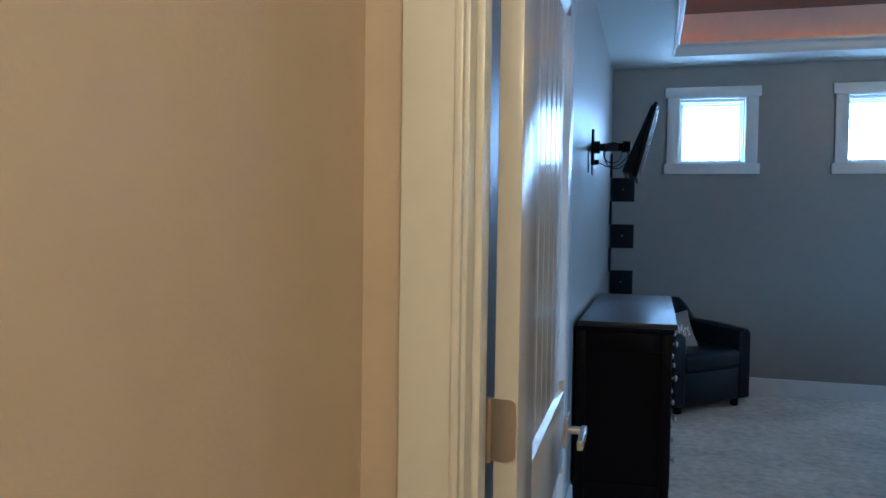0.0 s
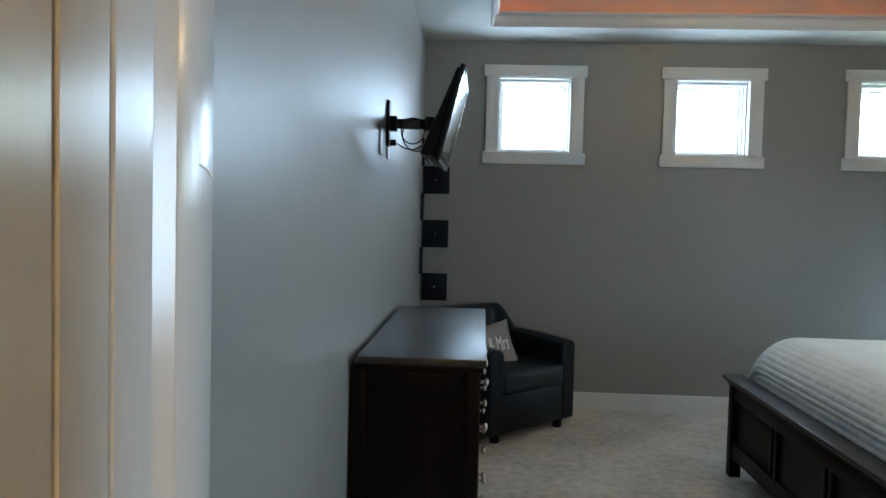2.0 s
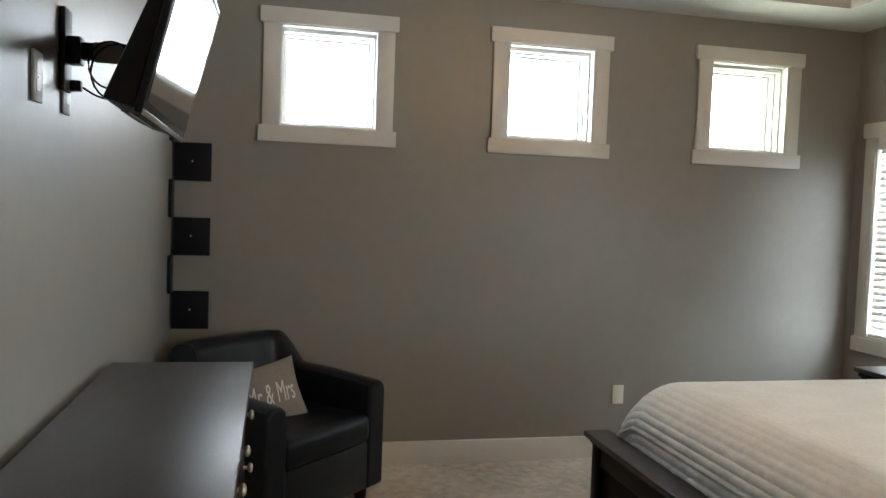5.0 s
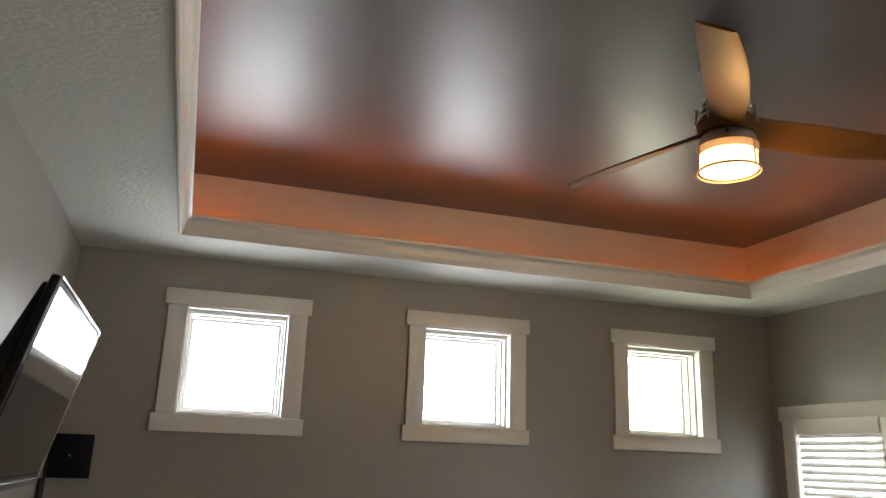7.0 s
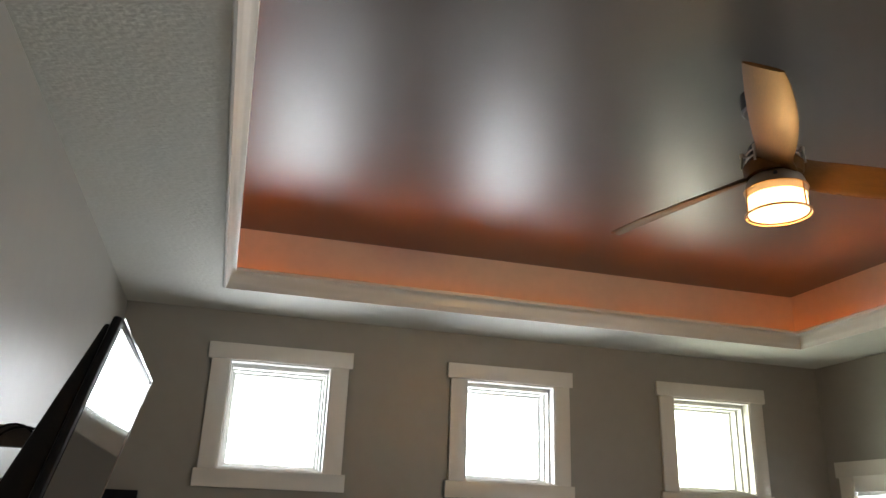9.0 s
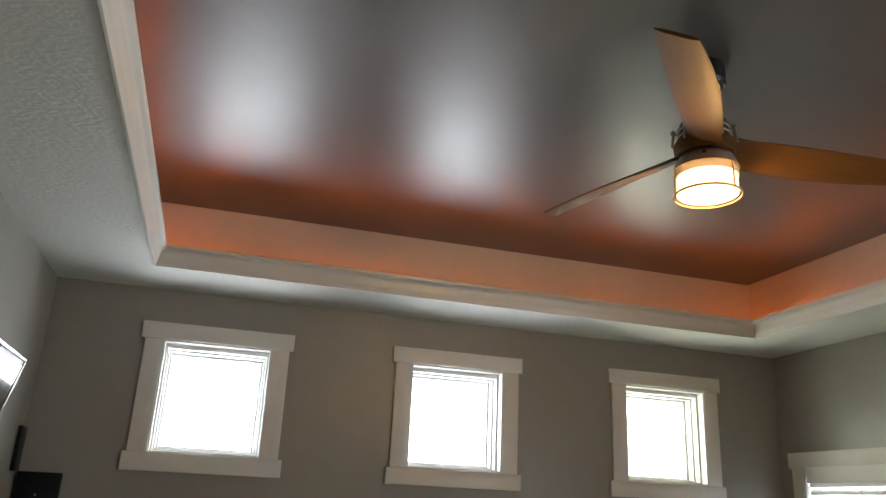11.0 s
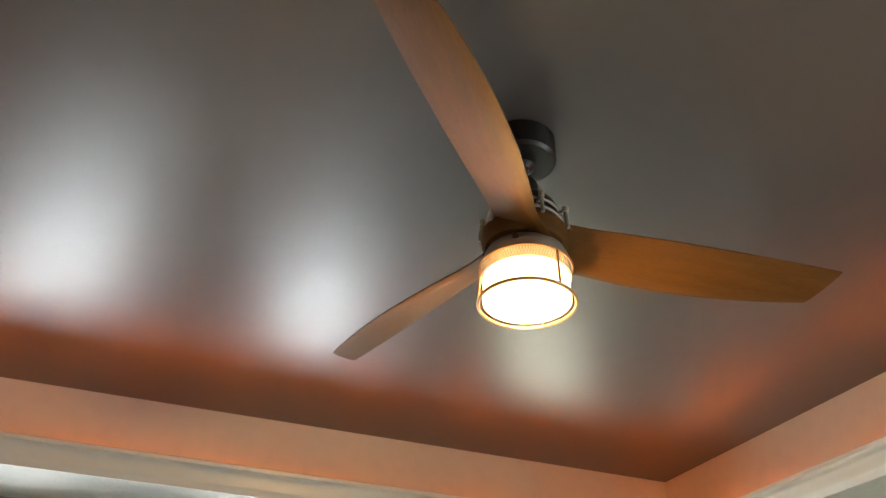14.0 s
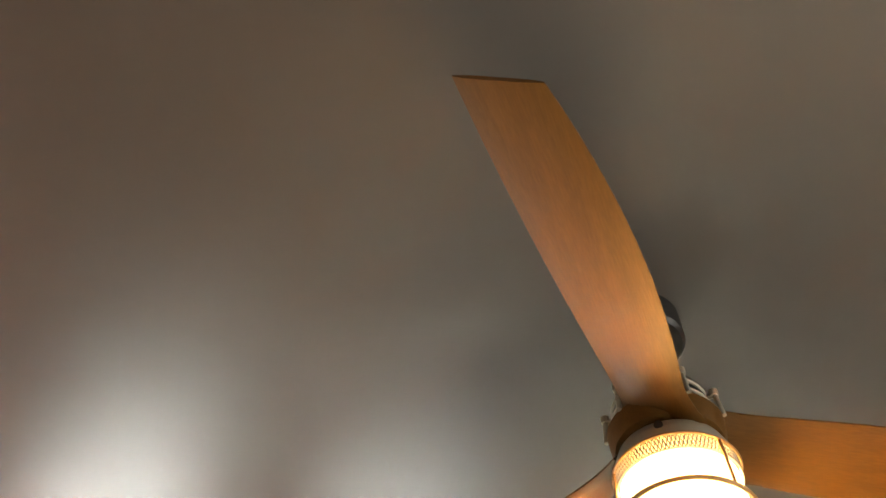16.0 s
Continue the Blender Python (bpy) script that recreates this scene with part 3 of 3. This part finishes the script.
def bed():
    b = thing("bed", pose(0, 0, 0), "dark espresso panelled wooden bed frame", "bed")
    X, Y0, Y1 = 1.90, 4.03, 5.91
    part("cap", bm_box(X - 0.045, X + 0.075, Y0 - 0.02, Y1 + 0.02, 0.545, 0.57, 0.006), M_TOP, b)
    part("cap_moulding", bm_box(X - 0.022, X + 0.058, Y0 - 0.008, Y1 + 0.008, 0.522, 0.5448, 0.007), M_WOOD, b)
    for y in (Y0, Y1 - 0.07):
        part("post", bm_box(X - 0.012, X + 0.05, y, y + 0.07, 0, 0.5218, 0.004), M_WOOD, b)
    part("upper_rail", bm_box(X - 0.004, X + 0.04, Y0 + 0.071, Y1 - 0.071, 0.44, 0.5216, 0.003), M_WOOD, b)
    part("lower_rail", bm_box(X - 0.004, X + 0.04, Y0 + 0.071, Y1 - 0.071, 0.11, 0.20, 0.003), M_WOOD, b)
    n = 3
    sp = (Y1 - Y0 - 0.142) / n
    for k in range(n):
        a = Y0 + 0.071 + k * sp
        part("panel", bm_box(X + 0.014, X + 0.026, a, a + sp, 0.19, 0.45), M_WOOD, b, "", False)
        if k:
            part("stile", bm_box(X - 0.002, X + 0.04, a - 0.045, a - 0.012, 0.201, 0.439, 0.002), M_WOOD, b)
            part("stile", bm_box(X - 0.002, X + 0.04, a + 0.012, a + 0.045, 0.201, 0.439, 0.002), M_WOOD, b)
    for y in (Y0 + 0.005, Y1 - 0.035):
        part("side_rail", bm_box(X + 0.051, 4.2, y, y + 0.03, 0.18, 0.40, 0.003), M_WOOD, b)
    for y in (Y0, Y1 - 0.07):
        part("head_post", bm_box(4.17, 4.232, y, y + 0.07, 0, 0.44, 0.004), M_WOOD, b)
    part("slat_deck", bm_box(X + 0.06, 4.19, Y0 + 0.036, Y1 - 0.036, 0.36, 0.39), M_WOOD, b, "", False)
    return b


bed()
tagged(mesh("mattress", bm_box(2.03, 4.20, 4.12, 5.80, 0.391, 0.75, 0.12, 4), M_QUILT, True), "thick mattress under a quilt on the bed", "mattress")


def quilt():
    """Channel-quilted cover: profile over the foot edge and both sides."""
    bm = bmesh.new()
    X0, X1, Y0, Y1, zt, R = 1.975, 4.22, 4.05, 5.86, 0.83, 0.20
    z0 = 0.48

    def drop(d):
        """Height below the top for the distance d along the cover, and how far in it is."""
        arc = R * math.pi / 2
        if d < zt - R - z0:
            return 0.012 * math.sin(d * 9), z0 + d
        s = d - (zt - R - z0)
        if s < arc:
            a = s / R
            return R * (1 - math.cos(a)), zt - R + R * math.sin(a)
        return R + (s - arc), zt
    arcl = (zt - R - z0) + R * math.pi / 2
    us = [i * 0.0055 for i in range(100)]
    while us[-1] < arcl + X1 - X0 - R:
        us.append(us[-1] + 0.0095)
    ny = 190
    total = 2 * arcl + (Y1 - Y0 - 2 * R)
    rows = []
    for u in us:
        ix, zx = drop(u)
        row = []
        for j in range(ny + 1):
            w = total * j / ny
            m = min(w, total - w)
            iy, zy = drop(m)
            y = Y0 + iy if w < total / 2 else Y1 - iy
            z = zx + zy - zt
            if z < z0:
                z = z0 + (z - z0) * 0.1
            ch = abs(math.sin(math.pi * u / 0.034)) ** 0.55
            pk = noise.noise(Vector((u * 20, w * 38, 0)))
            side = min(1.0, max(0.0, (zt - zx) / R))
            puff = (0.0025 + 0.012 * side) * ch + (0.003 + 0.007 * min(1.0, max(0.0, (zt - zx) / R))) * pk + 0.006 * noise.noise(Vector((u * 2, w * 2, 3)))
            k = min(1.0, max(0.0, (zt - zx) / R))
            kk = min(1.0, max(0.0, (zt - zy) / R))
            sgn = -1 if w < total / 2 else 1
            row.append(bm.verts.new((X0 + ix - puff * k, y + puff * kk * sgn, z + puff * (0.35 + 0.3 * max(k, kk)))))
        rows.append(row)
    for a, b in zip(rows, rows[1:]):
        for j in range(ny):
            bm.faces.new((a[j], a[j + 1], b[j + 1], b[j]))
    bmesh.ops.recalc_face_normals(bm, faces=bm.faces[:])
    ob = mesh("quilt", bm, M_QUILT, True)
    ob.modifiers.new("thick", "SOLIDIFY").thickness = 0.012
    return tagged(ob, "pale grey channel-stitched quilt spread over the bed", "quilt")


quilt()


def nightstand():
    n = thing("nightstand", pose(0, 0, 0), "dark espresso wooden nightstand beside the bed", "nightstand")
    x0, x1, y0, y1, z = 3.80, 4.215, 6.06, 6.64, 0.68
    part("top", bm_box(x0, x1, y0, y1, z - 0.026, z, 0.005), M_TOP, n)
    part("moulding", bm_box(x0 + 0.016, x1, y0 + 0.016, y1 - 0.016, z - 0.052, z - 0.0262, 0.007), M_WOOD, n)
    part("body", bm_box(x0 + 0.04, x1, y0 + 0.035, y1 - 0.035, 0.09, z - 0.0522, 0.003), M_WOOD, n)
    for a in (x0 + 0.028, x1 - 0.045):
        for b in (y0 + 0.028, y1 - 0.068):
            part("leg", bm_box(a, a + 0.04, b, b + 0.04, 0, z - 0.0525, 0.003), M_WOOD, n)
    for za, zb in ((0.12, 0.36), (0.375, 0.61)):
        dr = part("drawer", bm_box(x0 + 0.026, x0 + 0.041, y0 + 0.075, y1 - 0.075, za, zb, 0.004), M_WOOD, n)
        kb = part("knob", bm_lathe([(0.007, 0), (0.006, 0.012), (0.013, 0.016), (0.016, 0.022), (0.012, 0.028), (0.004, 0.03)], 18), M_PEWTER, dr, "pewter knob")
        kb.matrix_basis = pose(x0 + 0.026, (y0 + y1) / 2, (za + zb) / 2, 0, -90, 0)


nightstand()


def table_lamp():
    t = thing("table_lamp", pose(4.02, 6.27, 0.6805), "table lamp with white rectangular shade on two dark posts", "lamp")
    part("foot", bm_box(-0.06, 0.06, -0.12, 0.12, 0, 0.022, 0.003), M_PLATE, t, "pale stone foot")
    for y in (-0.06, 0.045):
        part("post", bm_box(-0.024, 0.024, y - 0.016, y + 0.016, 0.022, 0.455, 0.003), M_WOOD, t)
    part("cross_bar", bm_box(-0.026, 0.026, -0.095, 0.08, 0.4551, 0.468, 0.002), M_WOOD, t)
    part("stem", bm_tube([(0, 0, 0.467), (0, 0, 0.745)], 0.006, 10), M_BRONZE, t)
    part("finial", bm_lathe([(0.004, 0.742), (0.010, 0.752), (0.010, 0.765), (0.004, 0.772)], 14), M_BRONZE, t)
    lo, hi, a, b = 0.455, 0.745, (0.11, 0.20), (0.105, 0.195)
    sh = part("shade", box_shade(lo, hi, a, b), M_SHADE, t, "white fabric shade", False)
    part("spider", bm_box(-0.003, 0.003, -b[1] + 0.002, b[1] - 0.002, 0.737, 0.741), M_BRONZE, sh, "", False)


def box_shade(lo, hi, a, b):
    bm = bmesh.new()
    cor = ((-1, -1), (1, -1), (1, 1), (-1, 1))
    o = [[bm.verts.new((sx * q[0], sy * q[1], z)) for sx, sy in cor] for z, q in ((lo, a), (hi, b))]
    i = [[bm.verts.new((sx * (q[0] - 0.003), sy * (q[1] - 0.003), z)) for sx, sy in cor] for z, q in ((lo, a), (hi, b))]
    for k in range(4):
        n = (k + 1) % 4
        bm.faces.new((o[0][k], o[0][n], o[1][n], o[1][k]))
        bm.faces.new((i[0][n], i[0][k], i[1][k], i[1][n]))
        bm.faces.new((o[1][k], o[1][n], i[1][n], i[1][k]))
        bm.faces.new((o[0][n], o[0][k], i[0][k], i[0][n]))
    return bm


table_lamp()
cd = thing("candle_bowl", pose(3.875, 6.38, 0.6805), "white candle in a turned wooden bowl on nightstand", "candle")
part("bowl", bm_lathe([(0.034, 0), (0.055, 0.012), (0.067, 0.038), (0.066, 0.055)], 28), M_BOWL, cd)
part("wax", bm_lathe([(0.0655, 0.0545), (0.068, 0.066), (0.063, 0.095), (0.05, 0.11), (0.04, 0.112), (0.028, 0.1)], 28), M_WAX, cd)


# ---- television on its arm ----
def television():
    # screen faces +x, tilted down and turned slightly
    m = pose(0.322, 4.935, 1.85, 0, 14, 0.4)
    t = thing("television", m, "black flat television tilted down on wall arm", "television")
    w, h = 0.365, 0.200
    part("bezel", bm_box(-0.018, 0.0, -w, w, -h, h, 0.006), M_BLACK, t)
    part("screen", bm_box(-0.002, 0.0015, -w + 0.018, w - 0.018, -h + 0.03, h - 0.018), M_SCREEN, t, "glossy dark screen", False)
    part("edge_strip", bm_box(-0.0015, 0.003, -w + 0.003, w - 0.003, h - 0.006, h + 0.001, 0.001), M_CHROME, t)
    part("edge_strip", bm_box(-0.0015, 0.003, w - 0.006, w + 0.001, -h + 0.003, h - 0.0065, 0.001), M_CHROME, t)
    part("lower_strip", bm_box(-0.0015, 0.003, -w + 0.003, w - 0.0065, -h - 0.001, -h + 0.012, 0.001), M_CHROME, t)
    bk = bm_box(-0.085, -0.0182, -0.345, 0.31, -0.19, 0.185, 0.006)
    for v in bk.verts:
        if v.co.x < -0.05:
            v.co.x += 0.055 * (v.co.z + 0.19) / 0.375
    part("rear_housing", bk, M_BLACK, t)
    for k in range(5):
        part("vent_slot", bm_box(-0.08 + k * 0.009, -0.075 + k * 0.009, -0.16, 0.16, -0.193, -0.1905), M_PLATE if k == 2 else M_BLACK, t, "", False)
    return t


television()


def tv_mount():
    t = thing("tv_wall_mount", pose(0, 5.07, 1.86), "black articulated steel wall arm holding the television", "tv mount")
    part("wall_plate", bm_box(0.001, 0.016, -0.035, 0.035, -0.105, 0.105, 0.003), M_BLACK, t)
    part("hinge_block", bm_box(0.0155, 0.05, -0.026, 0.026, -0.035, 0.035, 0.005), M_BLACK, t)
    part("arm", bm_box(0.045, 0.20, -0.018, 0.012, -0.022, 0.022, 0.004), M_BLACK, t)
    part("arm_joint", bm_tube([(0.195, -0.004, -0.032), (0.195, -0.004, 0.034)], 0.017, 16), M_BLACK, t)
    part("tilt_head", bm_box(0.185, 0.226, -0.05, 0.04, -0.03, 0.03, 0.005), M_BLACK, t)
    part("arm_sleeve", bm_box(0.078, 0.158, -0.020, 0.014, -0.024, 0.024, 0.005), M_SLEEVE, t, "dull grey cable sleeve")
    for k in range(2):
        rad = 0.06 + 0.014 * k
        loop = [(0.125 + 0.02 * k + 0.9 * rad * math.sin(a * 0.3), -0.032 - 0.008 * k, -0.035 - 0.02 * k + rad * math.cos(a * 0.3)) for a in range(-2, 20)]
        part("cable", bm_tube(loop, 0.003, 6), M_BLACK, t)
    lead = []
    for i in range(21):
        a = i / 20
        lead.append((0.045 + 0.185 * a, 0.03 - 0.06 * a, -0.088 - 0.045 * math.sin(math.pi * a * 0.9) + 0.075 * a * a))
    part("cable", bm_tube(lead, 0.003, 6), M_BLACK, t)
    return t


tv_mount()


def wall_plate(name, x, y, z, turn, label, plug):
    o = thing(name, pose(x, y, z, 0, 0, turn), label, "outlet")
    part("plate", bm_box(-0.036, 0.036, -0.007, -0.0005, -0.058, 0.058, 0.0025), M_PLATE, o)
    for q in (-0.02, 0.02):
        part("socket", bm_box(-0.016, 0.016, -0.0085, -0.0068, q - 0.014, q + 0.014, 0.001, 1), M_PLATE, o)
    part("screw", bm_lathe([(0.003, 0), (0.002, 0.001)], 8), M_NICKEL, o).matrix_basis = pose(0, -0.0072, 0, 90, 0, 0)
    if plug:
        part("plug", bm_box(-0.013, 0.013, -0.042, -0.0086, 0.004, 0.032, 0.004), M_BLACK, o)


wall_plate("wall_outlet", 0.0, 5.10, 1.757, 90, "white wall outlet with a black plug, below the tv arm", True)
wall_plate("cable_outlet", 0.0, 4.85, 1.757, 90, "white cable wall plate on greige wall", False)
wall_plate("wall_outlet", 2.645, NY, 0.39, 0, "white duplex outlet low on greige wall", False)


# ---- corner wall panels ----
def corner_shelf():
    s = thing("corner_shelf", pose(0, NY, 0), "black lacquered zigzag corner shelf panels climbing the corner", "shelf")
    for z in (0.797, 1.196, 1.598):
        part("north_panel", bm_box(0.012, 0.203, -0.026, -0.001, z, z + 0.205, 0.002), M_PANEL, s)
        part("screw_cap", bm_lathe([(0.004, 0), (0.003, 0.002)], 10), M_PLATE, s).matrix_basis = pose(0.105, -0.0262, z + 0.105, 90, 0, 0)
    for z in (1.002, 1.402, 1.803):
        part("west_panel", bm_box(0.001, 0.018, -0.14, -0.03, z - 0.002, z + 0.196, 0.002), M_PANEL, s)


corner_shelf()


# ---- ceiling fan ----
def ceiling_fan():
    f = thing("ceiling_fan", pose(FAN[0], FAN[1], 0), "three-blade walnut ceiling fan with lit caged lamp", "ceiling fan")
    part("canopy", bm_lathe([(0.062, TZ), (0.077, TZ - 0.004), (0.077, TZ - 0.062), (0.070, TZ - 0.070), (0.045, TZ - 0.074), (0.03, TZ - 0.070)], 40), M_BRONZE, f)
    part("ball_joint", bm_lathe([(0.03, TZ - 0.066), (0.03, TZ - 0.078), (0.018, TZ - 0.088)], 24), M_BRONZE, f)
    part("downrod", bm_tube([(0, 0, TZ - 0.07), (0, 0, 2.93)], 0.0125, 16), M_BRONZE, f)
    part("coupling", bm_lathe([(0.014, 2.972), (0.028, 2.968), (0.034, 2.955), (0.034, 2.925), (0.038, 2.908)], 28), M_BRONZE, f)
    part("motor_housing", bm_lathe([(0.036, 2.912), (0.058, 2.906), (0.07, 2.892), (0.073, 2.845), (0.07, 2.836)], 40), M_BRONZE, f)
    for k in range(6):
        a = radians((-42, -92, 148, 198, 28, 78)[k])
        c, s = math.cos(a), math.sin(a)
        br = part("cage_post", bm_tube([(c * 0.094, s * 0.094, 2.82), (c * 0.09, s * 0.09, 2.868)], 0.0042, 10), M_PEWTER, f)
        part("cage_post_arm", bm_tube([(c * 0.066, s * 0.066, 2.864), (c * 0.093, s * 0.093, 2.864)], 0.004, 10), M_PEWTER, br)
        part("cage_nut", bm_lathe([(0.007, 2.862), (0.0075, 2.866), (0.0075, 2.874), (0.004, 2.877)], 8, (c * 0.09, s * 0.09, 0)), M_PEWTER, br)
    for z, rad in ((2.868, 0.077), (2.846, 0.079)):
        ring = [(rad * math.cos(i * math.pi / 24), rad * math.sin(i * math.pi / 24), z) for i in range(49)]
        part("cage_ring", bm_tube(ring, 0.0032, 8), M_PEWTER, f)
    part("hub", bm_lathe([(0.05, 2.84), (0.082, 2.836), (0.092, 2.822), (0.09, 2.798), (0.084, 2.787), (0.05, 2.784)], 40), M_BLADE, f, "carved walnut hub")
    # lamp
    part("lamp_collar", bm_lathe([(0.05, 2.786), (0.07, 2.784), (0.082, 2.774), (0.089, 2.757), (0.0905, 2.739), (0.086, 2.736)], 48), M_PEWTER, f)
    a = radians(232)
    part("collar_screw", bm_tube([(0.079 * math.cos(a), 0.079 * math.sin(a), 2.764), (0.09 * math.cos(a), 0.09 * math.sin(a), 2.762)], 0.007, 14), M_BRONZE, f)
    g = part("lamp_glass", bm_lathe([(0.080, 2.719), (0.087, 2.715), (0.0885, 2.668), (0.0885, 2.661), (0.06, 2.657), (0.02, 2.657)], 48), M_GLOW, f, "lit frosted glass drum")
    g.visible_shadow = False
    for z, rad, r in ((2.656, 0.0975, 0.0036), (2.738, 0.0945, 0.0024)):
        rr = [(rad * math.cos(i * math.pi / 28), rad * math.sin(i * math.pi / 28), z) for i in range(57)]
        part("lamp_ring", bm_tube(rr, r, 8), M_GOLD, f)
    for k in range(3):
        a = radians(-75 + 120 * k)
        c, s = math.cos(a), math.sin(a)
        part("lamp_strut", bm_tube([(c * 0.0972, s * 0.0972, 2.657), (c * 0.0942, s * 0.0942, 2.738)], 0.0025, 8), M_GOLD, f)
    mesh_band = bmesh.new()
    for k in range(96):
        for d in (-1, 1):
            a, b = 2 * math.pi * k / 96, 2 * math.pi * (k + 1.5 * d) / 96
            merge(mesh_band, bm_tube([(math.cos(a) * 0.0915, math.sin(a) * 0.0915, 2.714), (math.cos(b) * 0.0915, math.sin(b) * 0.0915, 2.738)], 0.0009, 4))
    for z in (2.714, 2.722, 2.730):
        merge(mesh_band, bm_tube([(0.0915 * math.cos(i * math.pi / 28), 0.0915 * math.sin(i * math.pi / 28), z) for i in range(57)], 0.0009, 4))
    tagged(part("perforated_band", mesh_band, M_PEWTER, f, "", False), kind="stuff")
    bl = blade_mesh()
    first = part("blade", bl, M_BLADE, f, "carved walnut blade")
    for k, a in enumerate((BLADE0, BLADE0 + 120, BLADE0 + 240)):
        o = first if k == 0 else first.copy()
        if k:
            scene.collection.objects.link(o)
        o.matrix_basis = pose(0, 0, 2.808, 0, 0, a)
    return f


BLADE0 = 233.5


def blade_mesh():
    """Along +x from the hub; twisted, wider and flatter to the oblique tip."""
    bm = bmesh.new()
    n, m = 26, 10
    top, bot = [], []
    for i in range(n + 1):
        s = i / n
        ra, rb = 0.06 + s * (0.652 - 0.06), 0.06 + s * (0.687 - 0.06)
        tw = radians(-14 * (1 - s) ** 1.5 - 15)
        ease = min(1, s / 0.28)
        ease = ease * ease * (3 - 2 * ease)
        lead = 0.045 + 0.080 * s - 0.118 * s * s
        trail = -0.049 - 0.074 * s + 0.030 * s * s
        flare = 0.03 * max(0.0, 1 - s / 0.16) ** 2
        lead, trail, sweep = lead + flare, trail - flare * 0.25, 0.0
        rt, rbw = [], []
        for j in range(m + 1):
            q = j / m
            x = ra * q + rb * (1 - q)
            c = trail + (lead - trail) * q
            y = c * math.cos(tw)
            z = c * math.sin(tw) - 0.032 * s
            th = (0.010 - 0.006 * s) * (1 - (2 * q - 1) ** 4) + 0.0015
            rt.append(bm.verts.new((x, y + sweep, z + th)))
            rbw.append(bm.verts.new((x, y + sweep, z - th)))
        top.append(rt)
        bot.append(rbw)
    for i in range(n):
        for j in range(m):
            bm.faces.new((top[i][j], top[i + 1][j], top[i + 1][j + 1], top[i][j + 1]))
            bm.faces.new((bot[i][j], bot[i][j + 1], bot[i + 1][j + 1], bot[i + 1][j]))
        for j in (0, m):
            bm.faces.new((top[i][j], bot[i][j], bot[i + 1][j], top[i + 1][j]))
    for i in (0, n):
        for j in range(m):
            bm.faces.new((top[i][j], top[i][j + 1], bot[i][j + 1], bot[i][j]))
    bmesh.ops.recalc_face_normals(bm, faces=bm.faces[:])
    return bm


ceiling_fan()

# ---- rope light hidden behind the crown ----
rope = thing("rope_light", pose(0, 0, 0), "amber rope light lying hidden behind the crown", "rope light")
RZ = H + 0.067
for a, b in (((IX0 + 0.03, IY1 - 0.022), (IX1 - 0.03, IY1 - 0.022)), ((IX1 - 0.022, IY1 - 0.03), (IX1 - 0.022, IY0 + 0.03)),
             ((IX1 - 0.03, IY0 + 0.022), (IX0 + 0.03, IY0 + 0.022)), ((IX0 + 0.022, IY0 + 0.03), (IX0 + 0.022, IY1 - 0.03))):
    n = 14
    p = [(a[0] + (b[0] - a[0]) * i / n, a[1] + (b[1] - a[1]) * i / n, RZ + 0.0015 * math.sin(i * 2.1)) for i in range(n + 1)]
    part("tube", bm_tube(p, 0.006, 8), M_ROPE, rope)


# ---- outside ----
structure("ground", bm_box(-300, 300, -300, 300, -0.9, -0.5), M_GROUND, "winter grass ground around the house", "ground")


def bare_tree(x, y, h, seed):
    rnd = random.Random(seed)
    t = thing("bare_tree", pose(x, y, -0.5), "leafless pale winter tree outside the window", "tree", "trees outside")
    p, q = Vector((0, 0, 0)), Vector((rnd.uniform(-0.06, 0.06), rnd.uniform(-0.06, 0.06), 1))
    pts, rad = [], []
    for i in range(12):
        pts.append(p.copy())
        rad.append(0.11 * (1 - i / 12.5))
        p = p + q.normalized() * h / 11
        q += Vector((rnd.uniform(-0.14, 0.14), rnd.uniform(-0.14, 0.14), 0))
    part("trunk", bm_tube(pts, rad, 8), M_BARK, t)
    for i in range(3, 11):
        for _ in range(2):
            a, r = rnd.uniform(0, 6.28), rad[i] * 0.5
            d = Vector((math.cos(a), math.sin(a), rnd.uniform(0.6, 1.3))).normalized()
            s, lp = pts[i].copy(), []
            for k in range(6):
                lp.append(s.copy())
                s = s + d * h * 0.05
                d = (d + Vector((rnd.uniform(-0.3, 0.3), rnd.uniform(-0.3, 0.3), 0.15))).normalized()
            part("limb", bm_tube(lp, [r * (1 - k / 6.5) for k in range(6)], 5), M_BARK, t)


rt = random.Random(4)
for k in range(14):
    bare_tree(-7 + k * 1.25 + rt.uniform(-0.5, 0.5), 15 + rt.uniform(-3, 8), rt.uniform(7, 11), 50 + k)
for k in range(4):
    bare_tree(13 + rt.uniform(-1, 4), 4 + k * 2.2, rt.uniform(7, 10), 90 + k)
